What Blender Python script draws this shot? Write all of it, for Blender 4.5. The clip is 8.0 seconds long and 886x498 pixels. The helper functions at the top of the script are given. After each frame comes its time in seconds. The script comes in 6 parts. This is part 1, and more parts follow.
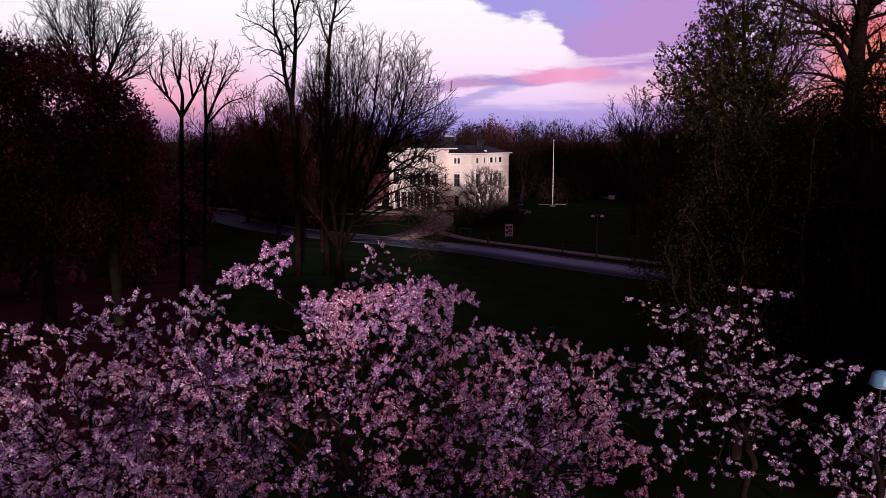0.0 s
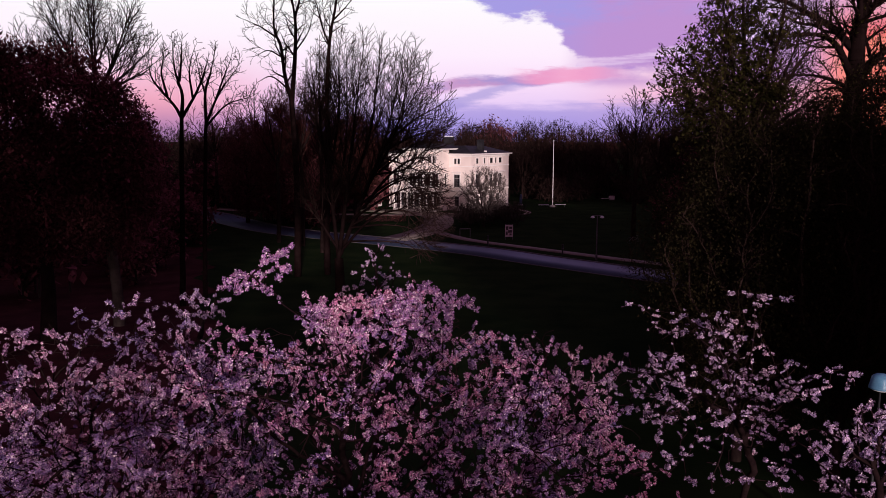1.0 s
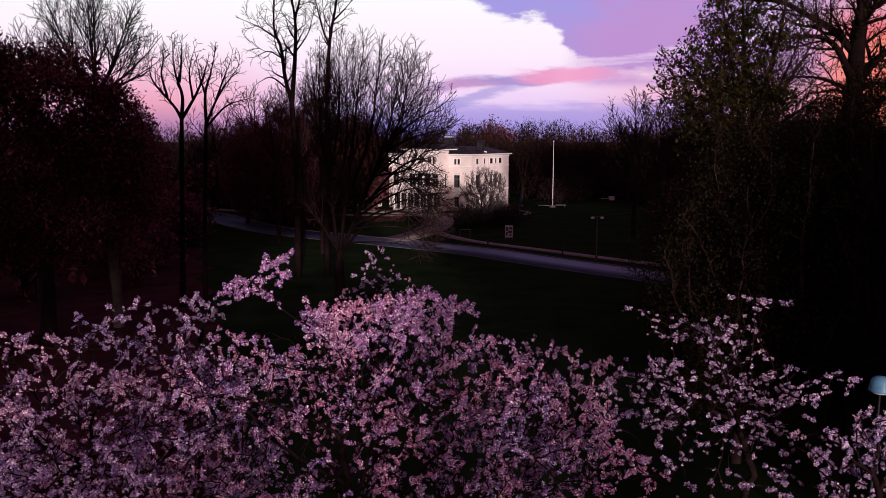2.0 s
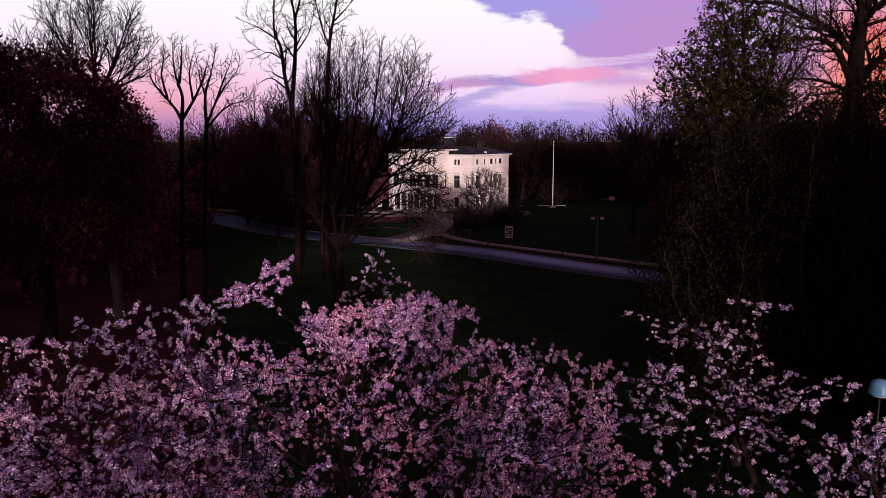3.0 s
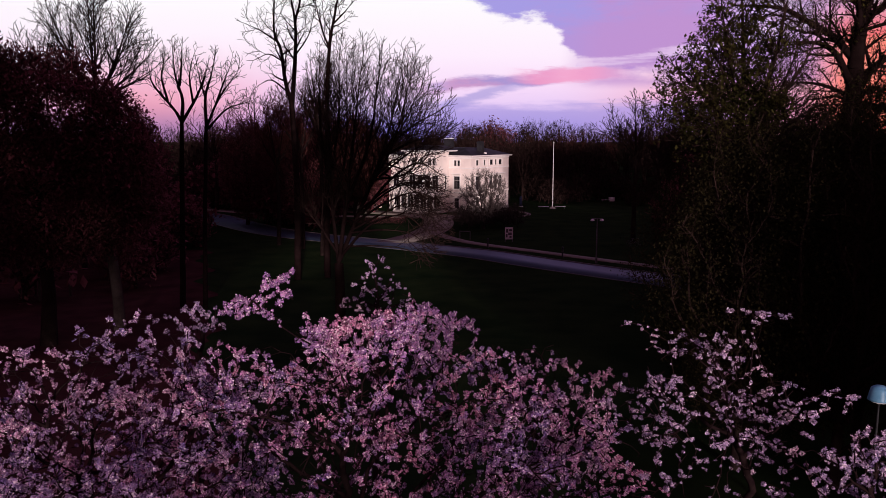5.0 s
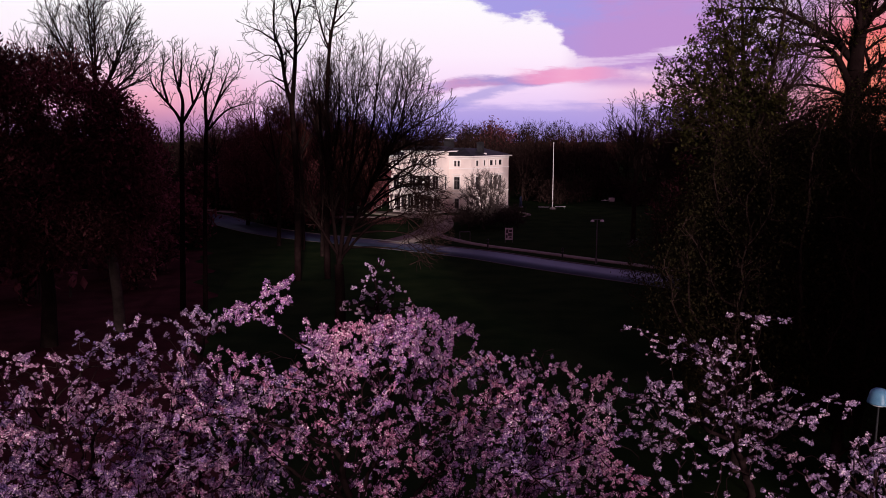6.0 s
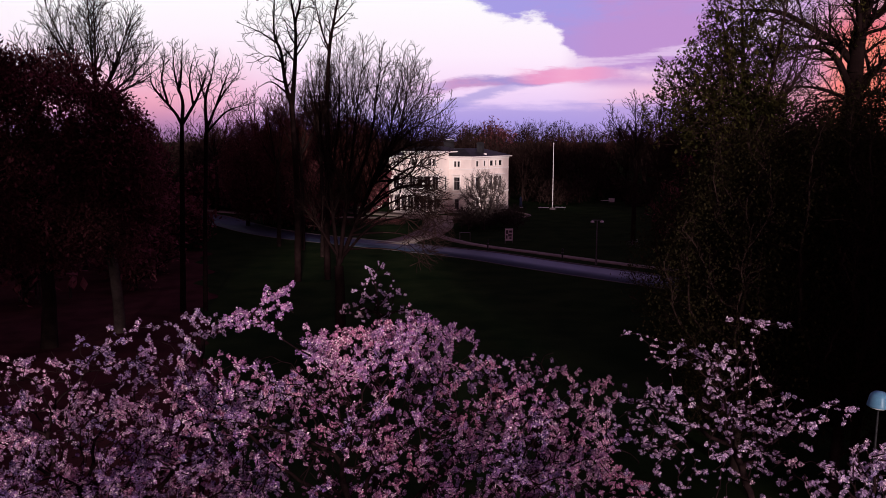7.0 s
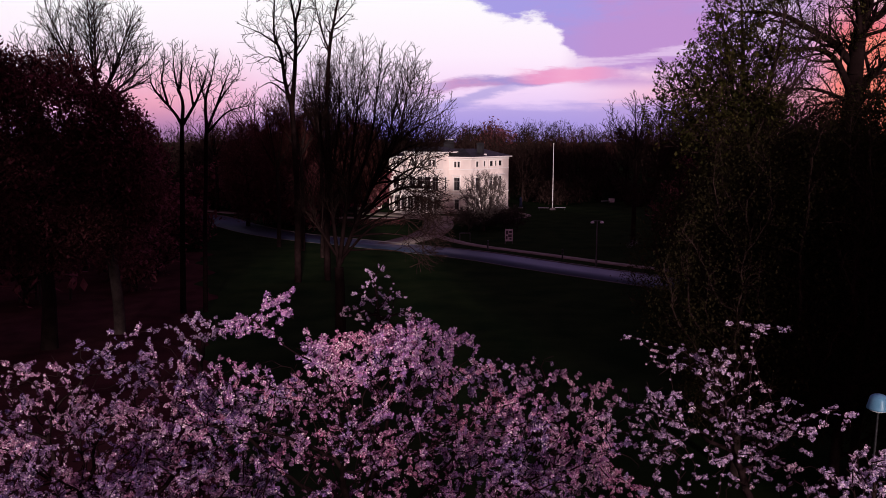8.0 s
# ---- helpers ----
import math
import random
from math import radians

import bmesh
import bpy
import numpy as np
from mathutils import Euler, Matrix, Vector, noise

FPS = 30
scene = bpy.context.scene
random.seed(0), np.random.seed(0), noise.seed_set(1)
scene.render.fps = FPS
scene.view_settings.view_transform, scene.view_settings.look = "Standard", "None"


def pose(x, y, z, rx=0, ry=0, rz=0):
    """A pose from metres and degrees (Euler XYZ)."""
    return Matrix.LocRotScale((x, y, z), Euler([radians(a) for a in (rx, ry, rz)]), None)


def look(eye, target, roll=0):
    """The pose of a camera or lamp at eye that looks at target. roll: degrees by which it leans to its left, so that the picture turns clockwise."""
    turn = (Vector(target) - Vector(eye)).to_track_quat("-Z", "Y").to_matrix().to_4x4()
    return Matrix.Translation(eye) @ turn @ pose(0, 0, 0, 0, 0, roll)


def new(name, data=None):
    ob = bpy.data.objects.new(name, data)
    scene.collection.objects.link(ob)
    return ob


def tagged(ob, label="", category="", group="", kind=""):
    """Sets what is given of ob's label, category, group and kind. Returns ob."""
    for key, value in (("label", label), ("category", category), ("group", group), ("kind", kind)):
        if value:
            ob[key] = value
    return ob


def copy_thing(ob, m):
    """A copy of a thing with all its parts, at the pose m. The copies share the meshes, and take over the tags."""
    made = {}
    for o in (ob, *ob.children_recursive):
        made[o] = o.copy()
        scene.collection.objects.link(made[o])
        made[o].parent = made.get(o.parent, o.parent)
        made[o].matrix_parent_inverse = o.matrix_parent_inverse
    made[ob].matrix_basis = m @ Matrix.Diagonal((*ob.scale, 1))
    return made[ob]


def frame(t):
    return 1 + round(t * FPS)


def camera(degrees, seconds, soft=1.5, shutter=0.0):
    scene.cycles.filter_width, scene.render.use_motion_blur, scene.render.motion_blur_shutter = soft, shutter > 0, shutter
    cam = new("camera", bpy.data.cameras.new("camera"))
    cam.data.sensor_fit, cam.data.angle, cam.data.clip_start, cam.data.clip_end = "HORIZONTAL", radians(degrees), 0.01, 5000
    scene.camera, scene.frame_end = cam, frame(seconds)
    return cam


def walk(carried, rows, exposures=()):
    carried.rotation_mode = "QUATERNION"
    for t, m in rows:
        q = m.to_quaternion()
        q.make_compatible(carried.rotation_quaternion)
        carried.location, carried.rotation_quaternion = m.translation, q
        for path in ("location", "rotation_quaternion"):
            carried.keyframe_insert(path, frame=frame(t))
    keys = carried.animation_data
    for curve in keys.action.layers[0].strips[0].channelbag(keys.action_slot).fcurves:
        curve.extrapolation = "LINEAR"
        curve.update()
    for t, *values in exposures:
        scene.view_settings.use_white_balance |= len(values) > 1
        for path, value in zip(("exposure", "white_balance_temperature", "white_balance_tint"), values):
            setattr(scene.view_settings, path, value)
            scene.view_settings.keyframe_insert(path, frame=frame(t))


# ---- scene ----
cam = camera(58.5, 8.0, soft=0.55)
EYE, TILT = 11.5, -7.97
# seconds, sideways drift, drift ahead, climb
ROWS = [
    (0.0, 0.0, 0.0, 0.0), (0.5, 0.0, -0.001, 0.037), (1.0, 0.001, -0.002, 0.073), (1.5, 0.001, -0.003, 0.105),
    (3.0, 0.002, -0.006, 0.214), (3.5, 0.002, -0.007, 0.248), (4.0, 0.003, -0.008, 0.287), (4.5, 0.003, -0.009, 0.325),
    (6.0, 0.005, -0.012, 0.436), (6.5, 0.005, -0.013, 0.475), (7.0, 0.005, -0.015, 0.512), (7.5, 0.005, -0.016, 0.545), (8.0, 0.004, -0.017, 0.58),
]
walk(cam, [(t, pose(x, y, EYE + z, 90 + TILT, 0, 0)) for t, x, y, z in ROWS])

# ---------------------------------------------------------------- sky and light
world = bpy.data.worlds.new("dusk_sky")
scene.world = world
world.use_nodes = True
WT = world.node_tree
WT.nodes.clear()


def wn(kind):
    return WT.nodes.new(kind)


def wmath(op, a, b=None, c=None, clamp=False):
    n = wn("ShaderNodeMath")
    n.operation, n.use_clamp = op, clamp
    for i, v in enumerate((a, b, c)):
        if v is None:
            continue
        if isinstance(v, (int, float)):
            n.inputs[i].default_value = v
        else:
            WT.links.new(v, n.inputs[i])
    return n.outputs[0]


def wramp(fac, stops):
    n = wn("ShaderNodeValToRGB")
    r = n.color_ramp
    while len(r.elements) < len(stops):
        r.elements.new(0.5)
    for e, (p, col) in zip(r.elements, stops):
        e.position, e.color = p, (*col, 1)
    WT.links.new(fac, n.inputs[0])
    return n.outputs[0]


def wmix(fac, a, b):
    n = wn("ShaderNodeMix")
    n.data_type = "RGBA"
    for i, v in ((0, fac), (6, a), (7, b)):
        if isinstance(v, tuple):
            n.inputs[i].default_value = (*v, 1)
        elif isinstance(v, (int, float)):
            n.inputs[i].default_value = v
        else:
            WT.links.new(v, n.inputs[i])
    return n.outputs[2]


def wsmooth(v, lo, hi):
    n = wn("ShaderNodeMapRange")
    n.interpolation_type = "SMOOTHSTEP"
    WT.links.new(v, n.inputs[0])
    n.inputs[1].default_value, n.inputs[2].default_value = lo, hi
    return n.outputs[0]


SUN_AZ, SUN_EL = radians(171.2), radians(8.5)      # clockwise from straight ahead, above the horizon
sky = wn("ShaderNodeTexSky")
sky.sky_type, sky.sun_disc = "NISHITA", False
sky.sun_elevation, sky.sun_rotation = SUN_EL, SUN_AZ
coord = wn("ShaderNodeTexCoord")
sep = wn("ShaderNodeSeparateXYZ")
WT.links.new(coord.outputs["Generated"], sep.inputs[0])
az = wmath("ARCTAN2", sep.outputs[0], sep.outputs[1])
el = wmath("ARCSINE", sep.outputs[2])


def wnoise(sx, sy, scale, detail, off=0.0, rough=0.55):
    cmb = wn("ShaderNodeCombineXYZ")
    WT.links.new(wmath("MULTIPLY", az, sx), cmb.inputs[0])
    WT.links.new(wmath("MULTIPLY", el, sy), cmb.inputs[1])
    cmb.inputs[2].default_value = off
    n = wn("ShaderNodeTexNoise")
    n.inputs["Scale"].default_value, n.inputs["Detail"].default_value, n.inputs["Roughness"].default_value = scale, detail, rough
    WT.links.new(cmb.outputs[0], n.inputs["Vector"])
    return n.outputs[0]


n_wisp = wnoise(3.0, 16.0, 2.4, 7, 3.1, 0.6)
n_bank = wnoise(4.5, 10.0, 2.2, 8, 7.7, 0.62)
n_soft = wnoise(3.0, 9.0, 2.6, 6, 1.3, 0.6)
n_line = wnoise(2.0, 34.0, 2.0, 7, 5.2, 0.6)


def wband(v, centre, half):
    return wmath("SUBTRACT", 1.0, wsmooth(wmath("ABSOLUTE", wmath("SUBTRACT", v, centre)), half * 0.3, half))


# clear bright sky over the sunset side
glow = wramp(wmath("MULTIPLY", el, 2.2, clamp=True), [
    (0.0, (0.32, 0.25, 0.70)), (0.035, (0.40, 0.32, 0.80)), (0.08, (0.80, 0.60, 0.93)), (0.14, (0.95, 0.72, 0.96)), (0.22, (1.0, 0.86, 1.0)), (0.36, (1.0, 0.97, 1.0)),
    (0.46, (0.55, 0.52, 0.72)), (0.60, (0.14, 0.13, 0.22)), (1.0, (0.025, 0.026, 0.05))])
# rosy towards the sides, near the horizon
rose = wmath("MULTIPLY", wsmooth(wmath("ABSOLUTE", az), 0.12, 0.34), wmath("SUBTRACT", 1.0, wsmooth(el, 0.03, 0.125)))
glow = wmix(wmath("MULTIPLY", rose, 0.85), glow, (0.88, 0.34, 0.44))
haze = wmath("MULTIPLY", wsmooth(wmath("MULTIPLY", az, -1.0), 0.2, 0.3), wmath("SUBTRACT", 1.0, wsmooth(el, 0.0, 0.05)))
glow = wmix(wmath("MULTIPLY", haze, 0.8), glow, (0.30, 0.18, 0.42))
# lilac cloud bank high on one side
foot = wmath("MINIMUM", wmath("SUBTRACT", 0.172, wmath("MULTIPLY", wmath("SUBTRACT", az, 0.02), 0.33)), wmath("SUBTRACT", 0.131, wmath("MULTIPLY", wmath("SUBTRACT", az, 0.135), 1.5)))
foot = wmath("MAXIMUM", foot, 0.086)
edge = wmath("ADD", wmath("SUBTRACT", el, foot), wmath("MULTIPLY", wmath("SUBTRACT", n_bank, 0.5), 0.085))
edge = wmath("ADD", edge, wmath("MULTIPLY", wmath("SUBTRACT", n_wisp, 0.5), 0.05))
bank = wmath("MULTIPLY", wsmooth(edge, -0.004, 0.009), wsmooth(az, -0.03, 0.05))
bank_col = wmix(wsmooth(n_soft, 0.36, 0.62), (0.33, 0.28, 0.76), (0.42, 0.26, 0.68))
bank_col = wmix(wmath("MULTIPLY", wsmooth(az, 0.19, 0.30), 0.6), bank_col, (0.50, 0.24, 0.60))
bank = wmath("MULTIPLY", bank, wmath("SUBTRACT", 1.0, wmath("MULTIPLY", wsmooth(az, 0.30, 0.40), 0.7)))
glow = wmix(wmath("MULTIPLY", bank, 0.92), glow, bank_col)
# and a thinner veil of it further down
veil = wmath("MULTIPLY", wmath("MULTIPLY", wsmooth(az, 0.14, 0.20), wsmooth(el, 0.056, 0.070)), wsmooth(n_soft, 0.26, 0.50))
glow = wmix(wmath("MULTIPLY", veil, 0.75), glow, (0.54, 0.29, 0.64))
# streaks low over the trees: violet, one of them lit pink, with pale gaps between
right = wmath("MULTIPLY", wsmooth(az, -0.06, 0.02), wmath("SUBTRACT", 1.0, wsmooth(az, 0.30, 0.42)))
el_w = wmath("ADD", el, wmath("MULTIPLY", wmath("SUBTRACT", n_wisp, 0.5), 0.045))
tilt = wmath("SUBTRACT", el_w, wmath("MULTIPLY", az, 0.10))
low = wmath("MULTIPLY", wmath("MULTIPLY", wband(tilt, 0.062, 0.0115), wmath("SUBTRACT", 1.0, wsmooth(az, 0.11, 0.16))), right)
glow = wmix(wmath("MULTIPLY", low, 0.9), glow, wmix(wsmooth(n_soft, 0.40, 0.58), (0.35, 0.26, 0.62), (0.56, 0.28, 0.56)))
pink = wmath("MULTIPLY", wband(el_w, 0.0765, 0.0105), wmath("MULTIPLY", wsmooth(az, 0.07, 0.12), wmath("SUBTRACT", 1.0, wsmooth(az, 0.17, 0.24))))
glow = wmix(wmath("MULTIPLY", pink, 0.85), glow, (0.90, 0.34, 0.58))
rising = wmath("SUBTRACT", el_w, wmath("MULTIPLY", az, 0.30))
slant = wmath("MULTIPLY", wmath("MULTIPLY", wband(rising, 0.036, 0.008), wmath("SUBTRACT", 1.0, wsmooth(az, 0.07, 0.12))), right)
glow = wmix(wmath("MULTIPLY", slant, 0.75), glow, (0.42, 0.35, 0.72))
under = wmath("MULTIPLY", wmath("SUBTRACT", 1.0, wsmooth(wmath("ADD", el_w, wmath("MULTIPLY", wmath("SUBTRACT", n_line, 0.5), 0.03)), 0.034, 0.050)), right)
glow = wmix(wmath("MULTIPLY", under, 0.75), glow, (0.40, 0.32, 0.74))
# a thin bright wisp under the bank
wisp = wmath("MULTIPLY", wband(wmath("SUBTRACT", el_w, wmath("MULTIPLY", wmath("SUBTRACT", az, 0.24), 0.16)), 0.098, 0.007), wmath("MULTIPLY", wsmooth(az, 0.13, 0.20), wsmooth(n_line, 0.42, 0.55)))
glow = wmix(wmath("MULTIPLY", wisp, 0.6), glow, (0.86, 0.66, 0.90))
# the last red light low in the woods
ember = wmath("MULTIPLY", wsmooth(az, 0.41, 0.47), wmath("SUBTRACT", 1.0, wsmooth(el, 0.10, 0.18)))
glow = wmix(wmath("MULTIPLY", ember, 0.92), glow, wmix(wsmooth(n_soft, 0.38, 0.62), (0.84, 0.10, 0.08), (0.95, 0.25, 0.16)))
# away from the sunset side the dome is the dim evening sky
front = wmath("SUBTRACT", 1.0, wsmooth(wmath("ABSOLUTE", az), 0.75, 1.7))
dim = wn("ShaderNodeMix")
dim.data_type, dim.blend_type = "RGBA", "ADD"
dim.inputs[0].default_value = 1.0
scl = wn("ShaderNodeMix")
scl.data_type, scl.blend_type = "RGBA", "MULTIPLY"
scl.inputs[0].default_value = 1.0
WT.links.new(sky.outputs[0], scl.inputs[6])
scl.inputs[7].default_value = (0.0055, 0.0045, 0.0088, 1)
WT.links.new(scl.outputs[2], dim.inputs[6])
dim.inputs[7].default_value = (0.155, 0.058, 0.100, 1)
col = wmix(front, dim.outputs[2], glow)
bg = wn("ShaderNodeBackground")
WT.links.new(col, bg.inputs[0])
bg.inputs[1].default_value = 1.0
WT.links.new(bg.outputs[0], wn("ShaderNodeOutputWorld").inputs[0])

sun = new("sun", bpy.data.lights.new("sun", "SUN"))
sun.data.energy, sun.data.angle, sun.data.color = 4.3, radians(2), (1.0, 0.78, 0.80)
sd = Vector((math.sin(SUN_AZ) * math.cos(SUN_EL), math.cos(SUN_AZ) * math.cos(SUN_EL), math.sin(SUN_EL)))
sun.matrix_world = look(sd * 100, (0, 0, 0))


# ---------------------------------------------------------------- materials
def material(name, base, other, rough=0.85, scale=4.0, bump=0.3, fine=40.0, island=0.0, metal=0.0, objrandom=0.0, contrast=0.12, through_light=0.0, spec=0.3):
    """Two colours mixed by coarse and fine noise, with relief."""
    m = bpy.data.materials.new(name)
    m.use_nodes = True
    nt = m.node_tree
    p = nt.nodes["Principled BSDF"]
    tc = nt.nodes.new("ShaderNodeTexCoord")
    n1, n2 = nt.nodes.new("ShaderNodeTexNoise"), nt.nodes.new("ShaderNodeTexNoise")
    for n, s, d in ((n1, scale, 5), (n2, fine, 3)):
        n.inputs["Scale"].default_value, n.inputs["Detail"].default_value = s, d
        nt.links.new(tc.outputs["Object"], n.inputs["Vector"])
    add = nt.nodes.new("ShaderNodeMath")
    add.operation = "MULTIPLY_ADD"
    nt.links.new(n2.outputs[0], add.inputs[0])
    add.inputs[1].default_value = 0.4
    nt.links.new(n1.outputs[0], add.inputs[2])
    mr = nt.nodes.new("ShaderNodeMapRange")
    nt.links.new(add.outputs[0], mr.inputs[0])
    mr.inputs[1].default_value, mr.inputs[2].default_value = 0.70 - contrast * 1.6, 0.70 + contrast * 1.6
    mix = nt.nodes.new("ShaderNodeMix")
    mix.data_type = "RGBA"
    mix.inputs[6].default_value, mix.inputs[7].default_value = (*base, 1), (*other, 1)
    nt.links.new(mr.outputs[0], mix.inputs[0])
    out = mix.outputs[2]
    for amount, kind, socket in ((island, "ShaderNodeNewGeometry", "Random Per Island"), (objrandom, "ShaderNodeObjectInfo", "Random")):
        if amount:
            g = nt.nodes.new(kind)
            hs = nt.nodes.new("ShaderNodeHueSaturation")
            v = nt.nodes.new("ShaderNodeMapRange")
            nt.links.new(g.outputs[socket], v.inputs[0])
            v.inputs[3].default_value, v.inputs[4].default_value = 1 - amount, 1 + amount
            nt.links.new(v.outputs[0], hs.inputs["Value"])
            nt.links.new(out, hs.inputs["Color"])
            out = hs.outputs[0]
    nt.links.new(out, p.inputs["Base Color"])
    p.inputs["Roughness"].default_value, p.inputs["Metallic"].default_value = rough, metal
    p.inputs["Specular IOR Level"].default_value = spec
    if bump:
        b = nt.nodes.new("ShaderNodeBump")
        b.inputs["Strength"].default_value, b.inputs["Distance"].default_value = bump, 0.02
        nt.links.new(add.outputs[0], b.inputs["Height"])
        nt.links.new(b.outputs[0], p.inputs["Normal"])
    if through_light:
        tr = nt.nodes.new("ShaderNodeBsdfTranslucent")
        nt.links.new(out, tr.inputs[0])
        ms = nt.nodes.new("ShaderNodeMixShader")
        ms.inputs[0].default_value = through_light
        nt.links.new(p.outputs[0], ms.inputs[1])
        nt.links.new(tr.outputs[0], ms.inputs[2])
        nt.links.new(ms.outputs[0], nt.nodes["Material Output"].inputs[0])
    return m


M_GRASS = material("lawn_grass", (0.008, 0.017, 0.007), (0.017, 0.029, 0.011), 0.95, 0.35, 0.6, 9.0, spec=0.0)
M_LITTER = material("leaf_litter", (0.026, 0.011, 0.012), (0.050, 0.021, 0.021), 0.95, 0.5, 0.6, 12.0, spec=0.0)
M_ASPHALT = material("worn_asphalt", (0.016, 0.028, 0.052), (0.028, 0.045, 0.075), 0.58, 0.5, 0.12, 30.0, spec=0.30)
M_GRAVEL = material("pale_gravel", (0.15, 0.14, 0.115), (0.25, 0.23, 0.19), 0.95, 0.9, 0.4, 25.0, spec=0.0)
M_KERB = material("granite_kerb", (0.07, 0.068, 0.07), (0.12, 0.115, 0.115), 0.85, 3.0, 0.3, 60.0)
M_BARK = material("dark_bark", (0.011, 0.007, 0.007), (0.025, 0.017, 0.015), 0.95, 2.5, 0.8, 14.0, spec=0.0)
# dark bark again, blackened so that sunlit trunks look shaded, as silhouettes
M_BARK_SHADED = material("shaded_black_bark", (0.006, 0.0035, 0.0035), (0.014, 0.008, 0.008), 0.9, 2.5, 0.9, 16.0, spec=0.0)
M_BARK_PALE = material("grey_bark", (0.028, 0.020, 0.019), (0.055, 0.042, 0.039), 0.95, 2.0, 0.8, 14.0, spec=0.0)
M_TWIG = material("brown_twigs", (0.018, 0.011, 0.010), (0.034, 0.021, 0.018), 0.95, 1.2, 0.0, 10.0, island=0.35, spec=0.0)
M_TWIG_RED = material("reddish_twigs", (0.042, 0.016, 0.015), (0.075, 0.029, 0.025), 0.95, 1.2, 0.0, 10.0, island=0.35, spec=0.0)
# paler twig copy: sunlight on the villa shrub put into its colour
M_TWIG_LIT = material("sunlit_grey_twigs", (0.085, 0.070, 0.064), (0.15, 0.128, 0.118), 0.9, 1.2, 0.0, 10.0, island=0.4, spec=0.0)
M_LEAF_DARK = material("dark_foliage", (0.095, 0.034, 0.042), (0.15, 0.055, 0.058), 0.75, 1.5, 0.0, 10.0, island=0.45, through_light=0.15, spec=0.0)
M_LEAF_BUD = material("opening_leaves", (0.034, 0.035, 0.012), (0.064, 0.054, 0.018), 0.7, 1.0, 0.0, 10.0, island=0.45, through_light=0.35, spec=0.0)
# darker copy of the opening leaves, shade under the crowns put into the colour
M_LEAF_SHADE = material("shaded_olive_leaves", (0.013, 0.012, 0.006), (0.026, 0.021, 0.010), 0.8, 1.0, 0.0, 10.0, island=0.45, through_light=0.2, spec=0.0)
M_CHERRY_BARK = material("cherry_bark", (0.009, 0.005, 0.006), (0.020, 0.012, 0.012), 0.8, 5.0, 0.6, 40.0, spec=0.0)


def petal_material(name, violet, pink):
    """Blossom: violet shadow to pink light painted in drifts, with every petal of its own paleness."""
    m = material(name, violet, pink, 0.6, 0.9, 0.0, 60.0, contrast=0.07)
    nt = m.node_tree
    p = nt.nodes["Principled BSDF"]
    drift = p.inputs["Base Color"].links[0].from_socket
    g, info, mixr = nt.nodes.new("ShaderNodeNewGeometry"), nt.nodes.new("ShaderNodeObjectInfo"), nt.nodes.new("ShaderNodeMath")
    mixr.operation = "MULTIPLY_ADD"
    nt.links.new(info.outputs["Random"], mixr.inputs[0])
    mixr.inputs[1].default_value = 0.37
    nt.links.new(g.outputs["Random Per Island"], mixr.inputs[2])
    fr = nt.nodes.new("ShaderNodeMath")
    fr.operation = "FRACT"
    nt.links.new(mixr.outputs[0], fr.inputs[0])
    # petals darkened to 6 percent or paled: shaded gaps and highlights as colour
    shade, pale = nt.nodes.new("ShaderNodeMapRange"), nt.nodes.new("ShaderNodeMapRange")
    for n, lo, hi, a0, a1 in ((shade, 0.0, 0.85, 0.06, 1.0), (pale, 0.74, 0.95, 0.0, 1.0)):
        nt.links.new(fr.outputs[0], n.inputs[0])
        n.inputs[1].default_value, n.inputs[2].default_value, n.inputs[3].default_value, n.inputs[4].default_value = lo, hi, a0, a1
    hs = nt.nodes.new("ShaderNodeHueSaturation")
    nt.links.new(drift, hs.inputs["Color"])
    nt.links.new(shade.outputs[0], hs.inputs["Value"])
    mx = nt.nodes.new("ShaderNodeMix")
    mx.data_type = "RGBA"
    nt.links.new(pale.outputs[0], mx.inputs[0])
    nt.links.new(hs.outputs[0], mx.inputs[6])
    mx.inputs[7].default_value = (0.94, 0.80, 0.86, 1)
    nt.links.new(mx.outputs[2], p.inputs["Base Color"])
    tr, ms = nt.nodes.new("ShaderNodeBsdfTranslucent"), nt.nodes.new("ShaderNodeMixShader")
    nt.links.new(mx.outputs[2], tr.inputs[0])
    ms.inputs[0].default_value = 0.22
    nt.links.new(p.outputs[0], ms.inputs[1])
    nt.links.new(tr.outputs[0], ms.inputs[2])
    nt.links.new(ms.outputs[0], nt.nodes["Material Output"].inputs[0])
    return m


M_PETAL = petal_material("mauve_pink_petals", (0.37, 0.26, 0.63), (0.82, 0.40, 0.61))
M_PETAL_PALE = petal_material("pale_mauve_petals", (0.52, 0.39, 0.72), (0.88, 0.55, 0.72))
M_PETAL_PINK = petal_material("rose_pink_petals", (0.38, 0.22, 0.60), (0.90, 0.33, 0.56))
M_PLASTER = material("cream_plaster", (0.67, 0.60, 0.545), (0.80, 0.73, 0.67), 0.9, 0.5, 0.2, 9.0)
M_TRIM = material("white_stucco_trim", (0.76, 0.73, 0.69), (0.82, 0.80, 0.76), 0.8, 1.5, 0.1, 20.0)
M_PLINTH = material("stone_plinth", (0.28, 0.26, 0.25), (0.40, 0.37, 0.35), 0.9, 1.2, 0.3, 16.0)
M_ROOF = material("dark_sheet_metal_roof", (0.012, 0.012, 0.014), (0.026, 0.026, 0.030), 0.7, 0.8, 0.1, 8.0, spec=0.08)
M_FRAME = material("grey_window_frame", (0.22, 0.20, 0.19), (0.32, 0.30, 0.28), 0.6, 5.0, 0.1, 30.0)
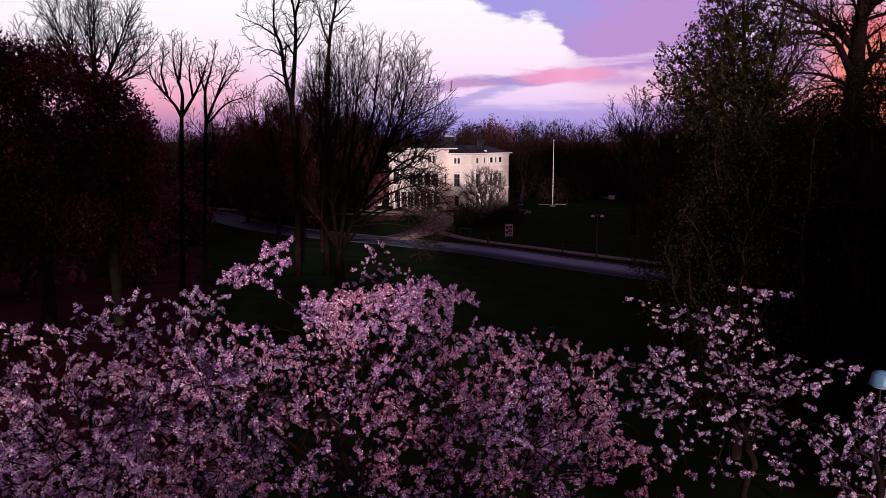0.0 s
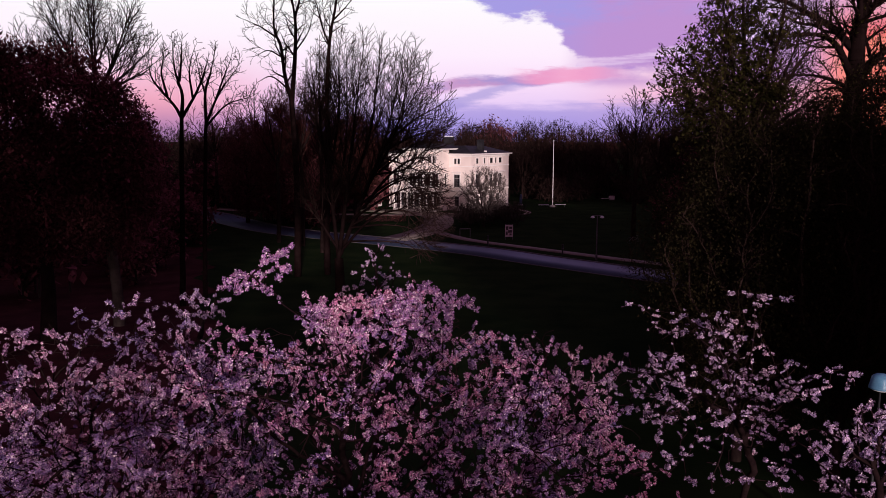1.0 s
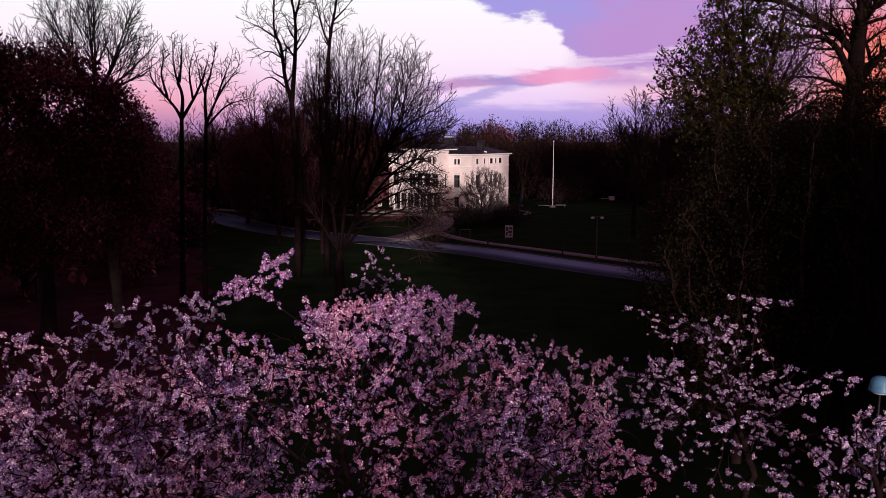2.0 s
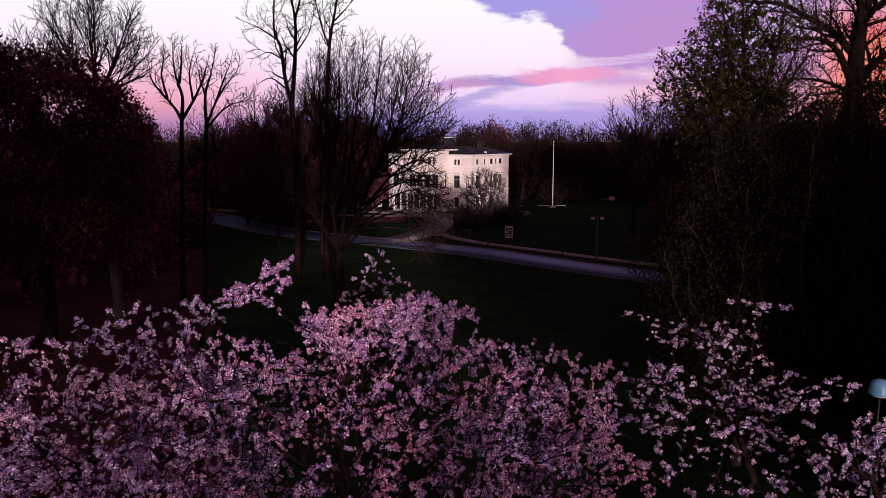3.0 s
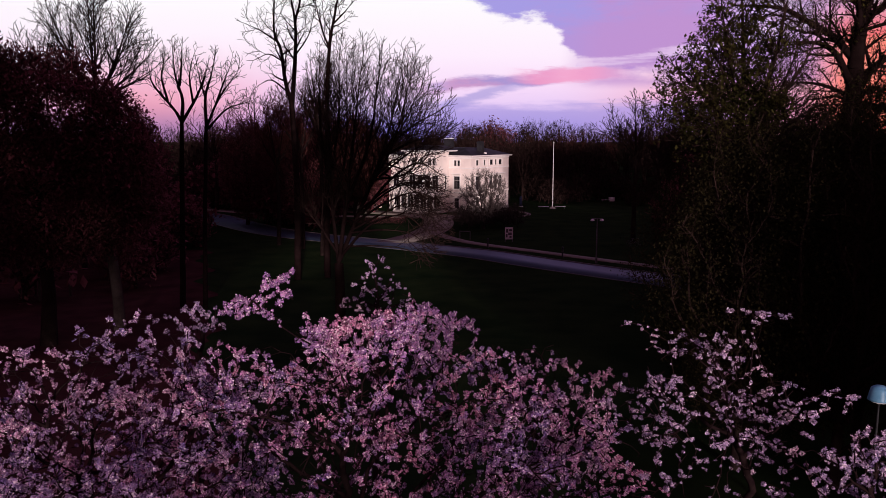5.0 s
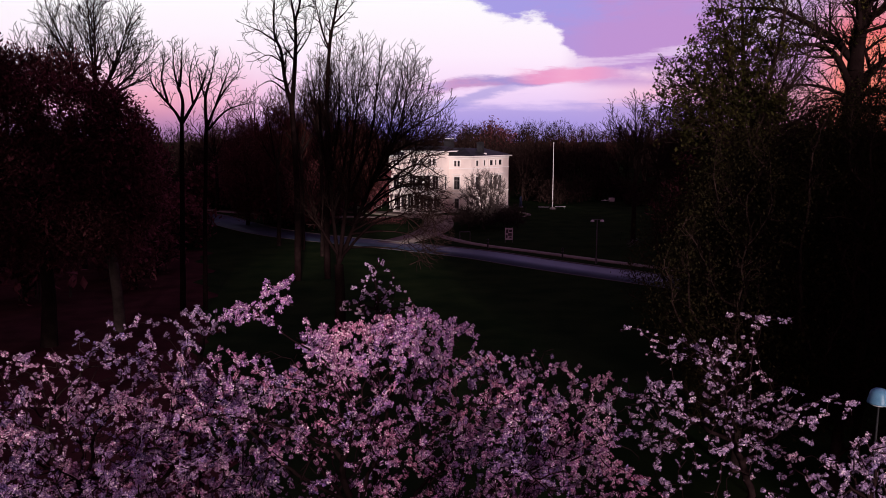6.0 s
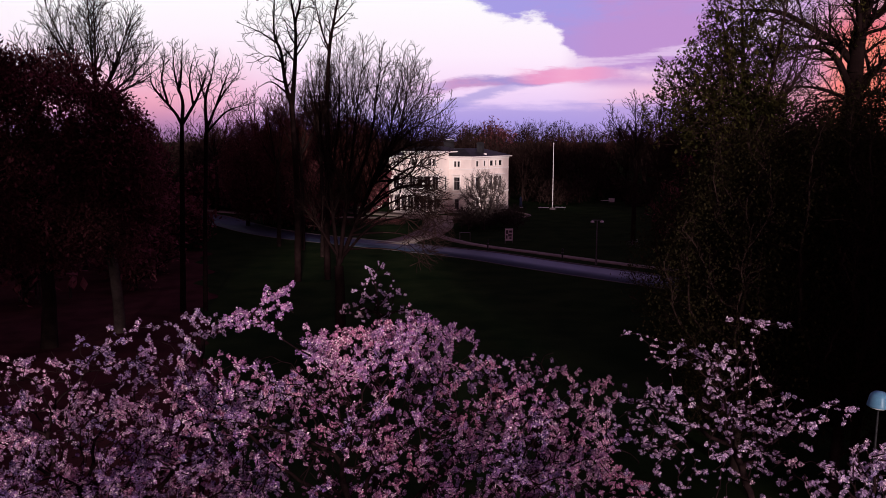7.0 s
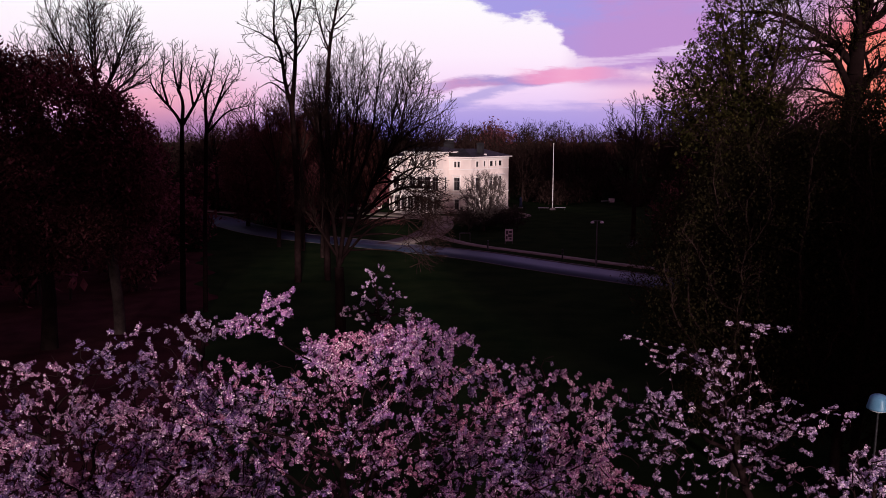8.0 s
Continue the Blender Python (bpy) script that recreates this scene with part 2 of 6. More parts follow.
M_DOOR = material("dark_oak_door", (0.05, 0.03, 0.02), (0.09, 0.055, 0.035), 0.6, 4.0, 0.2, 30.0)
M_POLE_WHITE = material("white_painted_pole", (0.74, 0.72, 0.70), (0.82, 0.80, 0.79), 0.45, 2.0, 0.05, 20.0)
M_IRON = material("dark_painted_iron", (0.030, 0.032, 0.034), (0.055, 0.057, 0.06), 0.5, 4.0, 0.1, 30.0, metal=0.4)
M_STEEL = material("grey_galvanised_steel", (0.12, 0.12, 0.125), (0.20, 0.20, 0.205), 0.6, 5.0, 0.1, 40.0, metal=0.3)
M_SHADE = material("pale_blue_lamp_shade", (0.10, 0.30, 0.46), (0.16, 0.38, 0.55), 0.35, 6.0, 0.05, 40.0)
M_OPAL = material("opal_lamp_glass", (0.72, 0.72, 0.70), (0.80, 0.80, 0.78), 0.3, 6.0, 0.0, 40.0)
M_BOARD = material("white_notice_board", (0.66, 0.64, 0.62), (0.78, 0.76, 0.74), 0.5, 3.0, 0.05, 20.0)
M_PRINT = material("dark_print", (0.06, 0.055, 0.06), (0.14, 0.12, 0.13), 0.6, 3.0, 0.0, 20.0)
M_WOOD = material("grey_weathered_wood", (0.16, 0.13, 0.11), (0.26, 0.21, 0.18), 0.85, 3.0, 0.3, 25.0)
M_BLUE_CLOTH = material("blue_grey_cover", (0.012, 0.018, 0.05), (0.025, 0.032, 0.07), 0.8, 3.0, 0.2, 25.0)
M_GLASS = bpy.data.materials.new("window_glass")
M_GLASS.use_nodes = True
_p = M_GLASS.node_tree.nodes["Principled BSDF"]
_p.inputs["Base Color"].default_value, _p.inputs["Roughness"].default_value, _p.inputs["Specular IOR Level"].default_value = (0.012, 0.012, 0.016, 1), 0.06, 0.6


# ---------------------------------------------------------------- building helpers
def np_mesh(name, verts, faces, mat):
    """A mesh from arrays: verts (n, 3), faces (m, k) with k corners each."""
    me = bpy.data.meshes.new(name)
    verts, faces = np.asarray(verts, np.float32), np.asarray(faces, np.int32)
    me.vertices.add(len(verts))
    me.vertices.foreach_set("co", verts.ravel())
    n, k = faces.shape
    me.loops.add(n * k)
    me.loops.foreach_set("vertex_index", faces.ravel())
    me.polygons.add(n)
    me.polygons.foreach_set("loop_start", np.arange(0, n * k, k, dtype=np.int32))
    me.update(calc_edges=True)
    me.materials.append(mat)
    return me


def part(name, bm, mat, parent, label=""):
    """Links a bmesh, or a finished mesh, as one mesh object under a thing or a part."""
    if isinstance(bm, bmesh.types.BMesh):
        me = bpy.data.meshes.new(name)
        bm.to_mesh(me)
        bm.free()
        me.materials.append(mat)
    else:
        me = bm
    ob = new(name, me)
    ob.parent = parent
    return tagged(ob, label) if label else ob


def thing(name, m, label, category, group="", kind=""):
    ob = new(name)
    ob.empty_display_size = 0.2
    ob.matrix_basis = m
    return tagged(ob, label, category, group, kind)


def box(bm, x0, x1, y0, y1, z0, z1, bevel=0.0):
    r = bmesh.ops.create_cube(bm, size=1.0)
    for v in r["verts"]:
        v.co = Vector(((x0 + x1) / 2 + v.co.x * (x1 - x0), (y0 + y1) / 2 + v.co.y * (y1 - y0), (z0 + z1) / 2 + v.co.z * (z1 - z0)))
    if bevel:
        es = list({e for v in r["verts"] for e in v.link_edges})
        bmesh.ops.bevel(bm, geom=es, offset=bevel, segments=1, affect="EDGES")
    return bm


def lathe(bm, profile, n=14, m=Matrix.Identity(4)):
    """Turns a profile of (radius, height) round z, capped at both ends."""
    rings = []
    for r, z in profile:
        rings.append([bm.verts.new(m @ Vector((r * math.cos(2 * math.pi * i / n), r * math.sin(2 * math.pi * i / n), z))) for i in range(n)])
    for a, b in zip(rings, rings[1:]):
        for i in range(n):
            bm.faces.new((a[i], a[(i + 1) % n], b[(i + 1) % n], b[i]))
    bm.faces.new(rings[0][::-1])
    bm.faces.new(rings[-1])
    return bm


def B():
    return bmesh.new()


def ground_z(x, y):
    """The lawn is all but level, and lifts gently towards the foreground."""
    k = np.clip((52.0 - np.asarray(y, float)) / 38.0, 0, 1)
    return 1.25 * k * k * (3 - 2 * k)


# ---------------------------------------------------------------- trees
from mathutils import kdtree


def lobes(rng, count, shapes, hollow=0.0):
    """Points spread in ellipsoids (cx, cy, cz, rx, ry, rz), shared out by volume; hollow keeps them near the outside."""
    vol = np.array([s[3] * s[4] * s[5] * (s[6] if len(s) > 6 else 1.0) for s in shapes])
    out = []
    for s, n in zip(shapes, np.maximum(12, np.round(count * vol / vol.sum())).astype(int)):
        d = rng.normal(size=(n, 3))
        d /= np.linalg.norm(d, axis=1)[:, None]
        r = rng.uniform(hollow if s[3] > 0.7 else 0.0, 1, n) ** (1 / 3)
        wob = 1 + 0.16 * np.sin(d[:, 0] * 5 + s[0]) * np.cos(d[:, 1] * 4 + d[:, 2] * 5)
        out.append(np.array(s[:3]) + d * (r * wob)[:, None] * np.array(s[3:6]))
    return np.concatenate(out)


def grow(rng, stem, points, step, kill, lift=0.15, jitter=0.25, rounds=90, onward=0.6):
    """Grows a branching skeleton from the stem towards the points. Returns nodes and the index of each one's parent."""
    nodes = [Vector(p) for p in stem]
    parent = [-1] + list(range(len(stem) - 1))
    pts = [Vector(p) for p in points]
    seen = {}
    heading = [Vector((0, 0, 1))] + [(nodes[i + 1] - nodes[i]).normalized() for i in range(len(nodes) - 1)]
    for _ in range(rounds):
        if not pts:
            break
        kd = kdtree.KDTree(len(nodes))
        for i, p in enumerate(nodes):
            kd.insert(p, i)
        kd.balance()
        pull = {}
        rest = []
        for p in pts:
            co, i, d = kd.find(p)
            if d < kill:
                continue
            rest.append(p)
            pull.setdefault(i, []).append((p - co) / d)
        pts = rest
        grown = 0
        for i, ds in pull.items():
            if seen.get(i, 0) > 3:
                continue
            seen[i] = seen.get(i, 0) + 1
            d = sum(ds, Vector()) / len(ds) + heading[i] * onward + Vector((rng.normal() * jitter, rng.normal() * jitter, lift + rng.normal() * jitter))
            if d.length < 1e-4:
                continue
            nodes.append(nodes[i] + d.normalized() * step)
            parent.append(i)
            heading.append(d.normalized())
            grown += 1
        if not grown:
            break
    return np.array([list(p) for p in nodes]), np.array(parent)


def radii(parent, tip, power, top):
    r = np.zeros(len(parent))
    kids = np.zeros(len(parent), int)
    acc = np.zeros(len(parent))
    for i in range(len(parent) - 1, -1, -1):
        r[i] = tip if acc[i] == 0 else acc[i] ** (1 / power)
        if parent[i] >= 0:
            acc[parent[i]] += r[i] ** power
            kids[parent[i]] += 1
    return tip + (r - tip) * (top - tip) / max(r[0] - tip, 1e-6), kids


def frames(axis):
    axis = axis / np.maximum(np.linalg.norm(axis, axis=1), 1e-9)[:, None]
    ref = np.where(np.abs(axis[:, 2:3]) < 0.9, np.array([[0.0, 0, 1]]), np.array([[1.0, 0, 0]]))
    u = np.cross(axis, ref)
    u /= np.maximum(np.linalg.norm(u, axis=1), 1e-9)[:, None]
    return u, np.cross(axis, u)


def tubes(a, b, ra, rb, sides):
    """Tapered open tubes from points a to b, as vertices and triangles."""
    n = len(a)
    u, v = frames(b - a)
    t = np.arange(sides) * 2 * np.pi / sides
    ring = u[:, None, :] * np.cos(t)[None, :, None] + v[:, None, :] * np.sin(t)[None, :, None]
    V = np.concatenate([a[:, None] + ring * ra[:, None, None], b[:, None] + ring * rb[:, None, None]], axis=1).reshape(-1, 3)
    i = np.arange(sides)
    j = (i + 1) % sides
    q = np.concatenate([np.stack([i, j, sides + j], 1), np.stack([i, sides + j, sides + i], 1)])
    F = (np.arange(n)[:, None, None] * 2 * sides + q[None]).reshape(-1, 3)
    return V, F


def spikes(a, d, r):
    """Thin three-sided twigs from points a along vectors d."""
    n = len(a)
    u, v = frames(d)
    t = np.arange(3) * 2 * np.pi / 3
    ring = u[:, None, :] * np.cos(t)[None, :, None] + v[:, None, :] * np.sin(t)[None, :, None]
    V = np.concatenate([a[:, None] + ring * r[:, None, None], (a + d)[:, None]], axis=1).reshape(-1, 3)
    q = np.array([[0, 1, 3], [1, 2, 3], [2, 0, 3]])
    return V, (np.arange(n)[:, None, None] * 4 + q[None]).reshape(-1, 3)


def leaves(rng, at, size, spread):
    """Folded leaf blades, two triangles each, turned every way."""
    n = len(at)
    c = at + rng.normal(size=(n, 3)) * spread
    a = rng.normal(size=(n, 3))
    a /= np.linalg.norm(a, axis=1)[:, None]
    u, v = frames(a)
    s = size * rng.uniform(0.6, 1.4, n)[:, None]
    V = np.stack([c - a * s, c + u * s * 0.55 + v * s * 0.15, c + a * s, c - u * s * 0.55 + v * s * 0.15], 1).reshape(-1, 3)
    q = np.array([[0, 1, 2], [0, 2, 3]])
    return V, (np.arange(n)[:, None, None] * 4 + q[None]).reshape(-1, 3)


def join(*pieces):
    Vs, Fs, o = [], [], 0
    for V, F in pieces:
        Vs.append(V)
        Fs.append(F + o)
        o += len(V)
    return np.concatenate(Vs), np.concatenate(Fs)


def unit(d):
    return d / np.maximum(np.linalg.norm(d, axis=1), 1e-9)[:, None]


def tree(name, base, stem, shapes, seed, label, category="tree", count=700, step=0.5, kill=0.9, trunk_r=0.3, tip=0.022, power=2.3, lift=0.15, jitter=0.22,
         onward=0.6, twigs=3, twig_len=0.8, twig_r=0.012, twig_up=0.35, second=2, leaf=0, leaf_size=0.09, leaf_spread=0.25, hollow=0.0,
         bark=None, twig_mat=None, leaf_mat=None, group="", fill=False):
    """A tree as an Empty at its foot with a trunk (stem and limbs), a crown of twigs and, where it has them, leaves. Shapes are given from the foot."""
    rng = np.random.default_rng(seed)
    bx, by = base
    ob = thing(name, pose(bx, by, float(ground_z(bx, by))), label, category, group)
    nodes, parent = grow(rng, stem, lobes(rng, count, shapes, hollow), step, kill, lift, jitter, 90, onward)
    r, kids = radii(parent, tip, power, trunk_r)
    r[0] *= 1.35
    e = np.arange(1, len(nodes))
    a, b, ra, rb = nodes[parent[e]], nodes[e], r[parent[e]], r[e]
    ra = np.minimum(ra, rb * 1.7 + 0.01)
    thick = rb > max(0.06, tip * 2.2)
    part("trunk", np_mesh("trunk", *tubes(a[thick], b[thick] + (b[thick] - a[thick]) * 0.08, ra[thick], rb[thick], 7), bark or M_BARK), bark, ob)
    pieces = [tubes(a[~thick], b[~thick], ra[~thick], rb[~thick], 3)]
    thin = np.nonzero(rb < tip * 2.6)[0]
    tips = b[thin]
    if twigs:
        at = np.repeat(a[thin], twigs, 0) + np.repeat(b[thin] - a[thin], twigs, 0) * rng.uniform(0, 1, (len(thin) * twigs, 1))
        d = unit(np.repeat(unit(b[thin] - a[thin]), twigs, 0) * 0.7 + rng.normal(size=at.shape) * 0.55 + np.array([0, 0, twig_up]))
        d *= (twig_len * rng.uniform(0.4, 1.3, len(at)))[:, None]
        pieces.append(spikes(at, d, np.full(len(at), twig_r)))
        tips = at + d
        if second:
            at2 = np.repeat(at, second, 0) + np.repeat(d, second, 0) * rng.uniform(0.25, 0.9, (len(at) * second, 1))
            d2 = unit(np.repeat(unit(d), second, 0) * 0.7 + rng.normal(size=at2.shape) * 0.5 + np.array([0, 0, twig_up]))
            d2 *= (twig_len * 0.5 * rng.uniform(0.4, 1.2, len(at2)))[:, None]
            pieces.append(spikes(at2, d2, np.full(len(at2), twig_r * 0.75)))
            tips = at2 + d2
    part("crown", np_mesh("crown", *join(*pieces), twig_mat or M_TWIG), None, ob)
    if leaf:
        pick = lobes(rng, leaf, shapes, 0.45) if fill else tips[rng.integers(0, len(tips), leaf)]
        part("foliage", np_mesh("foliage", *leaves(rng, pick, leaf_size, leaf_spread), leaf_mat or M_LEAF_DARK), None, ob)
    return ob


def boughs(rng, limbs, shapes, levels, tip):
    """Grows side branches on given limbs, level by level, inside ellipsoids (cx, cy, cz, rx, ry, rz). A limb is (points, radius at its foot, radius at its end, bare share).
    A level is (branches per metre, length, spread in degrees, lift, waver). Returns both ends and radii of all pieces, and the outer tips."""
    A, Bs, RA, RB, ends = [], [], [], [], []

    def inside(p, reach):
        return any(((p.x - e[0]) / e[3]) ** 2 + ((p.y - e[1]) / e[4]) ** 2 + ((p.z - e[2]) / e[5]) ** 2 < reach for e in shapes)

    def put(p, q, r, r2):
        A.append(p[:])
        Bs.append(q[:])
        RA.append(r)
        RB.append(r2)

    def sprout(p, d, r, share, lev, turn, reach):
        per, length, spread, lift, waver = levels[lev]
        side = d.cross(Vector((0.3, 0.2, 1))).normalized()
        out = d.copy()
        out.rotate(Matrix.Rotation(radians(spread * rng.uniform(0.6, 1.3)), 3, side))
        out.rotate(Matrix.Rotation(turn, 3, d))
        run(p, out, length * rng.uniform(0.55, 1.15) * share, r, lev, reach)

    def run(p, d, length, r, lev, reach):
        per, _, _, lift, waver = levels[lev]
        n = max(2, min(7, int(length / 0.28)))
        step, turn, due = length / n, rng.uniform(0, 6.28), rng.uniform(0, 0.6)
        for i in range(n):
            d = (d + Vector((rng.normal() * waver, rng.normal() * waver, rng.normal() * waver + lift))).normalized()
            q = p + d * step
            r2 = max(tip, r * (1 - 0.75 / n))
            put(p, q, r, r2)
            p, r = q, r2
            if not inside(q, reach):
                break
            if lev + 1 < len(levels):
                due += levels[lev + 1][0] * step
                while due > 1:
                    due -= 1
                    turn += 2.4
                    sprout(p, d, max(tip, r * 0.62), 1 - 0.5 * i / n, lev + 1, turn, reach)
        ends.append(p[:])

    for pts, r0, r1, bare in limbs:
        line = [Vector(p) for p in rounded(pts)]
        n, turn, due = len(line) - 1, rng.uniform(0, 6.28), 0.0
        for i in range(n):
            p, q = line[i], line[i + 1] + Vector((rng.normal(), rng.normal(), 0)) * 0.03 * r0
            line[i + 1] = q
            r, r2 = r0 + (r1 - r0) * i / n, r0 + (r1 - r0) * (i + 1) / n
            put(p, q, r, r2)
            if i / n >= bare:
                due += levels[0][0] * (q - p).length
                while due > 1:
                    due -= 1
                    turn += 2.4
                    sprout(q, (q - p).normalized(), max(tip, min(r2 * 0.55, 0.09)), 1 - 0.35 * i / n, 0, turn, rng.uniform(0.55, 1.35))
        if bare < 1:
            run(line[-1], (line[-1] - line[-2]).normalized(), levels[0][1] * 0.8, max(tip, r1), 0, 1.3)
    return np.array(A), np.array(Bs), np.array(RA), np.array(RB), np.array(ends)


def rounded(pts, per=5):
    """A rounded line through points in space."""
    p = np.array(pts, float)
    q = np.concatenate([[2 * p[0] - p[1]], p, [2 * p[-1] - p[-2]]])
    out = [0.5 * (2 * q[i] + (q[i + 1] - q[i - 1]) * t + (2 * q[i - 1] - 5 * q[i] + 4 * q[i + 1] - q[i + 2]) * t ** 2 + (3 * q[i] - q[i - 1] - 3 * q[i + 1] + q[i + 2]) * t ** 3)
           for i in range(1, len(q) - 2) for t in np.arange(per) / per]
    return [*out, p[-1]]


def limbed_tree(name, base, limbs, shapes, levels, seed, label, tip=0.013, bark=None, twig_mat=None, leaf=0, leaf_size=0.05, leaf_spread=0.08, leaf_mat=None, leaf_where=None, group=""):
    """A tree with its main limbs drawn one by one and finer branches grown on them. Limbs and shapes are given from the foot."""
    rng = np.random.default_rng(seed)
    bx, by = base
    ob = thing(name, pose(bx, by, float(ground_z(bx, by))), label, "tree", group)
    a, b, ra, rb, ends = boughs(rng, limbs, shapes, levels, tip)
    thick = rb > 0.05
    part("trunk", np_mesh("trunk", *tubes(a[thick] - (b[thick] - a[thick]) * 0.1, b[thick], ra[thick] * 0.98, rb[thick], 9), bark or M_BARK), None, ob)
    part("crown", np_mesh("crown", *tubes(a[~thick], b[~thick], ra[~thick], rb[~thick], 3), twig_mat or M_TWIG), None, ob)
    if leaf:
        pick = ends if leaf_where is None else ends[leaf_where(ends)]
        f = part("foliage", np_mesh("foliage", *leaves(rng, pick[rng.integers(0, len(pick), leaf)], leaf_size, leaf_spread), leaf_mat or M_LEAF_BUD), None, ob)
        tagged(f, kind="stuff")
    return ob


# ---------------------------------------------------------------- ground, road and paths
def sheet(name, mat, xs, ys, lift, label):
    X, Y = np.meshgrid(xs, ys)
    Z = ground_z(X, Y) + lift
    V = np.stack([X, Y, Z], -1).reshape(-1, 3)
    nx, ny = len(xs), len(ys)
    i = (np.arange(ny - 1)[:, None] * nx + np.arange(nx - 1)[None]).ravel()
    F = np.stack([i, i + 1, i + nx + 1, i + nx], 1)
    ob = new(name, np_mesh(name, V, F, mat))
    return tagged(ob, label, "ground", kind="structure")


far = np.concatenate([[-2400, -1200, -500], np.arange(-200, 201, 8.0), [500, 1200, 2400]])
deep = np.concatenate([[-600, -200], np.arange(-40, 60, 2.0), np.arange(60, 261, 8.0), [500, 1200, 2400]])
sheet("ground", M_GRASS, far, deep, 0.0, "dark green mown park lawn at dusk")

# leaf litter under the western woods, with a wavering edge against the lawn
rows_y = np.arange(16.0, 85.0, 1.0)
edge_x = -0.305 * rows_y + 0.7 * np.sin(rows_y * 0.55) + 0.4 * np.sin(rows_y * 1.7 + 1.0)
across = np.linspace(0, 1, 7)
litter_x = edge_x[:, None] + (-95.0 - edge_x[:, None]) * across[None, :] ** 2
litter_v = np.stack([litter_x, np.repeat(rows_y[:, None], 7, 1), np.repeat(ground_z(0, rows_y)[:, None] + 0.012, 7, 1)], -1).reshape(-1, 3)
k = (np.arange(len(rows_y) - 1)[:, None] * 7 + np.arange(6)[None]).ravel()
tagged(new("woodland_floor", np_mesh("woodland_floor", litter_v, np.stack([k + 1, k, k + 7, k + 8], 1), M_LITTER)), "dark reddish leaf litter under the woodland trees", "ground", kind="structure")


def smooth(pts, per=8):
    """A rounded line through the points."""
    p = np.array(pts, float)
    q = np.concatenate([[2 * p[0] - p[1]], p, [2 * p[-1] - p[-2]]])
    out = []
    for i in range(1, len(q) - 2):
        for t in np.arange(per) / per:
            out.append(0.5 * (2 * q[i] + (q[i + 1] - q[i - 1]) * t + (2 * q[i - 1] - 5 * q[i] + 4 * q[i + 1] - q[i + 2]) * t ** 2
                              + (3 * q[i] - q[i - 1] - 3 * q[i + 1] + q[i + 2]) * t ** 3))
    out.append(p[-1])
    return np.array(out)


def side(line, d):
    t = np.gradient(line, axis=0)
    t /= np.linalg.norm(t, axis=1)[:, None]
    return line + np.stack([t[:, 1], -t[:, 0]], 1) * d


def strip(name, line, left, right, z0, z1, mat, label, category="road"):
    """A band along a line, from offset left to offset right, with sides going down to z0."""
    L, R = side(line, left), side(line, right)
    n = len(line)
    gl, gr = ground_z(L[:, 0], L[:, 1]), ground_z(R[:, 0], R[:, 1])
    V = np.concatenate([np.column_stack([L, gl + z0]), np.column_stack([L, gl + z1]), np.column_stack([R, gr + z1]), np.column_stack([R, gr + z0])])
    i = np.arange(n - 1)
    F = np.concatenate([np.stack([k * n + i, k * n + i + 1, (k + 1) * n + i + 1, (k + 1) * n + i], 1)[:, ::-1] for k in range(3)])
    return tagged(new(name, np_mesh(name, V, F, mat)), label, category, kind="structure")


ROAD = smooth([(-62, 143), (-47, 131), (-36.5, 121.5), (-29.5, 111), (-24, 103.2), (-18, 97), (-8.7, 90.2), (-2.7, 86.0), (3.9, 80.8), (9.2, 75.0), (15.7, 68.4), (23, 61.5), (36, 50), (60, 33)])
strip("road", ROAD, -2.6, 2.6, -0.1, 0.02, M_ASPHALT, "blue-grey asphalt park road curving across the lawn")
strip("kerb", ROAD, -2.76, -2.61, -0.1, 0.10, M_KERB, "low granite kerb along the park road", "kerb")
strip("kerb", ROAD, 2.61, 2.72, -0.1, 0.045, M_KERB, "flush granite edging along the park road", "kerb")
PATH = smooth([(-1.6, 104), (-0.8, 98.5), (1.3, 93.2), (4.2, 88.6), (9.9, 82.8), (14.9, 77.6), (19, 73.6), (26, 67), (40, 55)])
strip("footpath", PATH, -0.75, 0.75, -0.1, 0.03, M_GRAVEL, "pale gravel footpath beside the park road", "footpath")
DRIVE = smooth([(-6, 90.0), (-2.8, 97), (-1.0, 105), (-0.6, 113), (-1.5, 119), (-6, 124)])
strip("driveway", DRIVE, -2.1, 2.1, -0.1, 0.024, M_GRAVEL, "pale gravel driveway leading to the villa", "driveway")
FORE = smooth([(6.5, 116), (1.5, 120.0), (-6, 124.5), (-14, 129.5), (-24, 135)])
strip("forecourt", FORE, -2.4, 2.6, -0.1, 0.028, M_GRAVEL, "gravel forecourt in front of the villa", "driveway")
LANE = smooth([(-60, 150), (-45, 138), (-34, 128.5), (-22, 122.5), (-10, 120.5), (0, 120)])
strip("lane", LANE, -1.3, 1.3, -0.1, 0.022, M_GRAVEL, "narrow gravel lane below the woods", "footpath")


SIDE = smooth([(8.0, 134.5), (11.3, 131.0), (12.7, 128.2), (13.4, 123.8), (11.0, 119.5), (6.5, 116.5)])
strip("side_path", SIDE, -0.45, 0.45, -0.1, 0.026, M_GRAVEL, "narrow gravel path round the corner of the villa", "footpath")


# ---------------------------------------------------------------- the villa
VILLA = thing("villa", pose(4.5, 126.0, 0, 0, 0, -33.0), "cream plastered two-storey villa with attic windows and dark roof", "house")


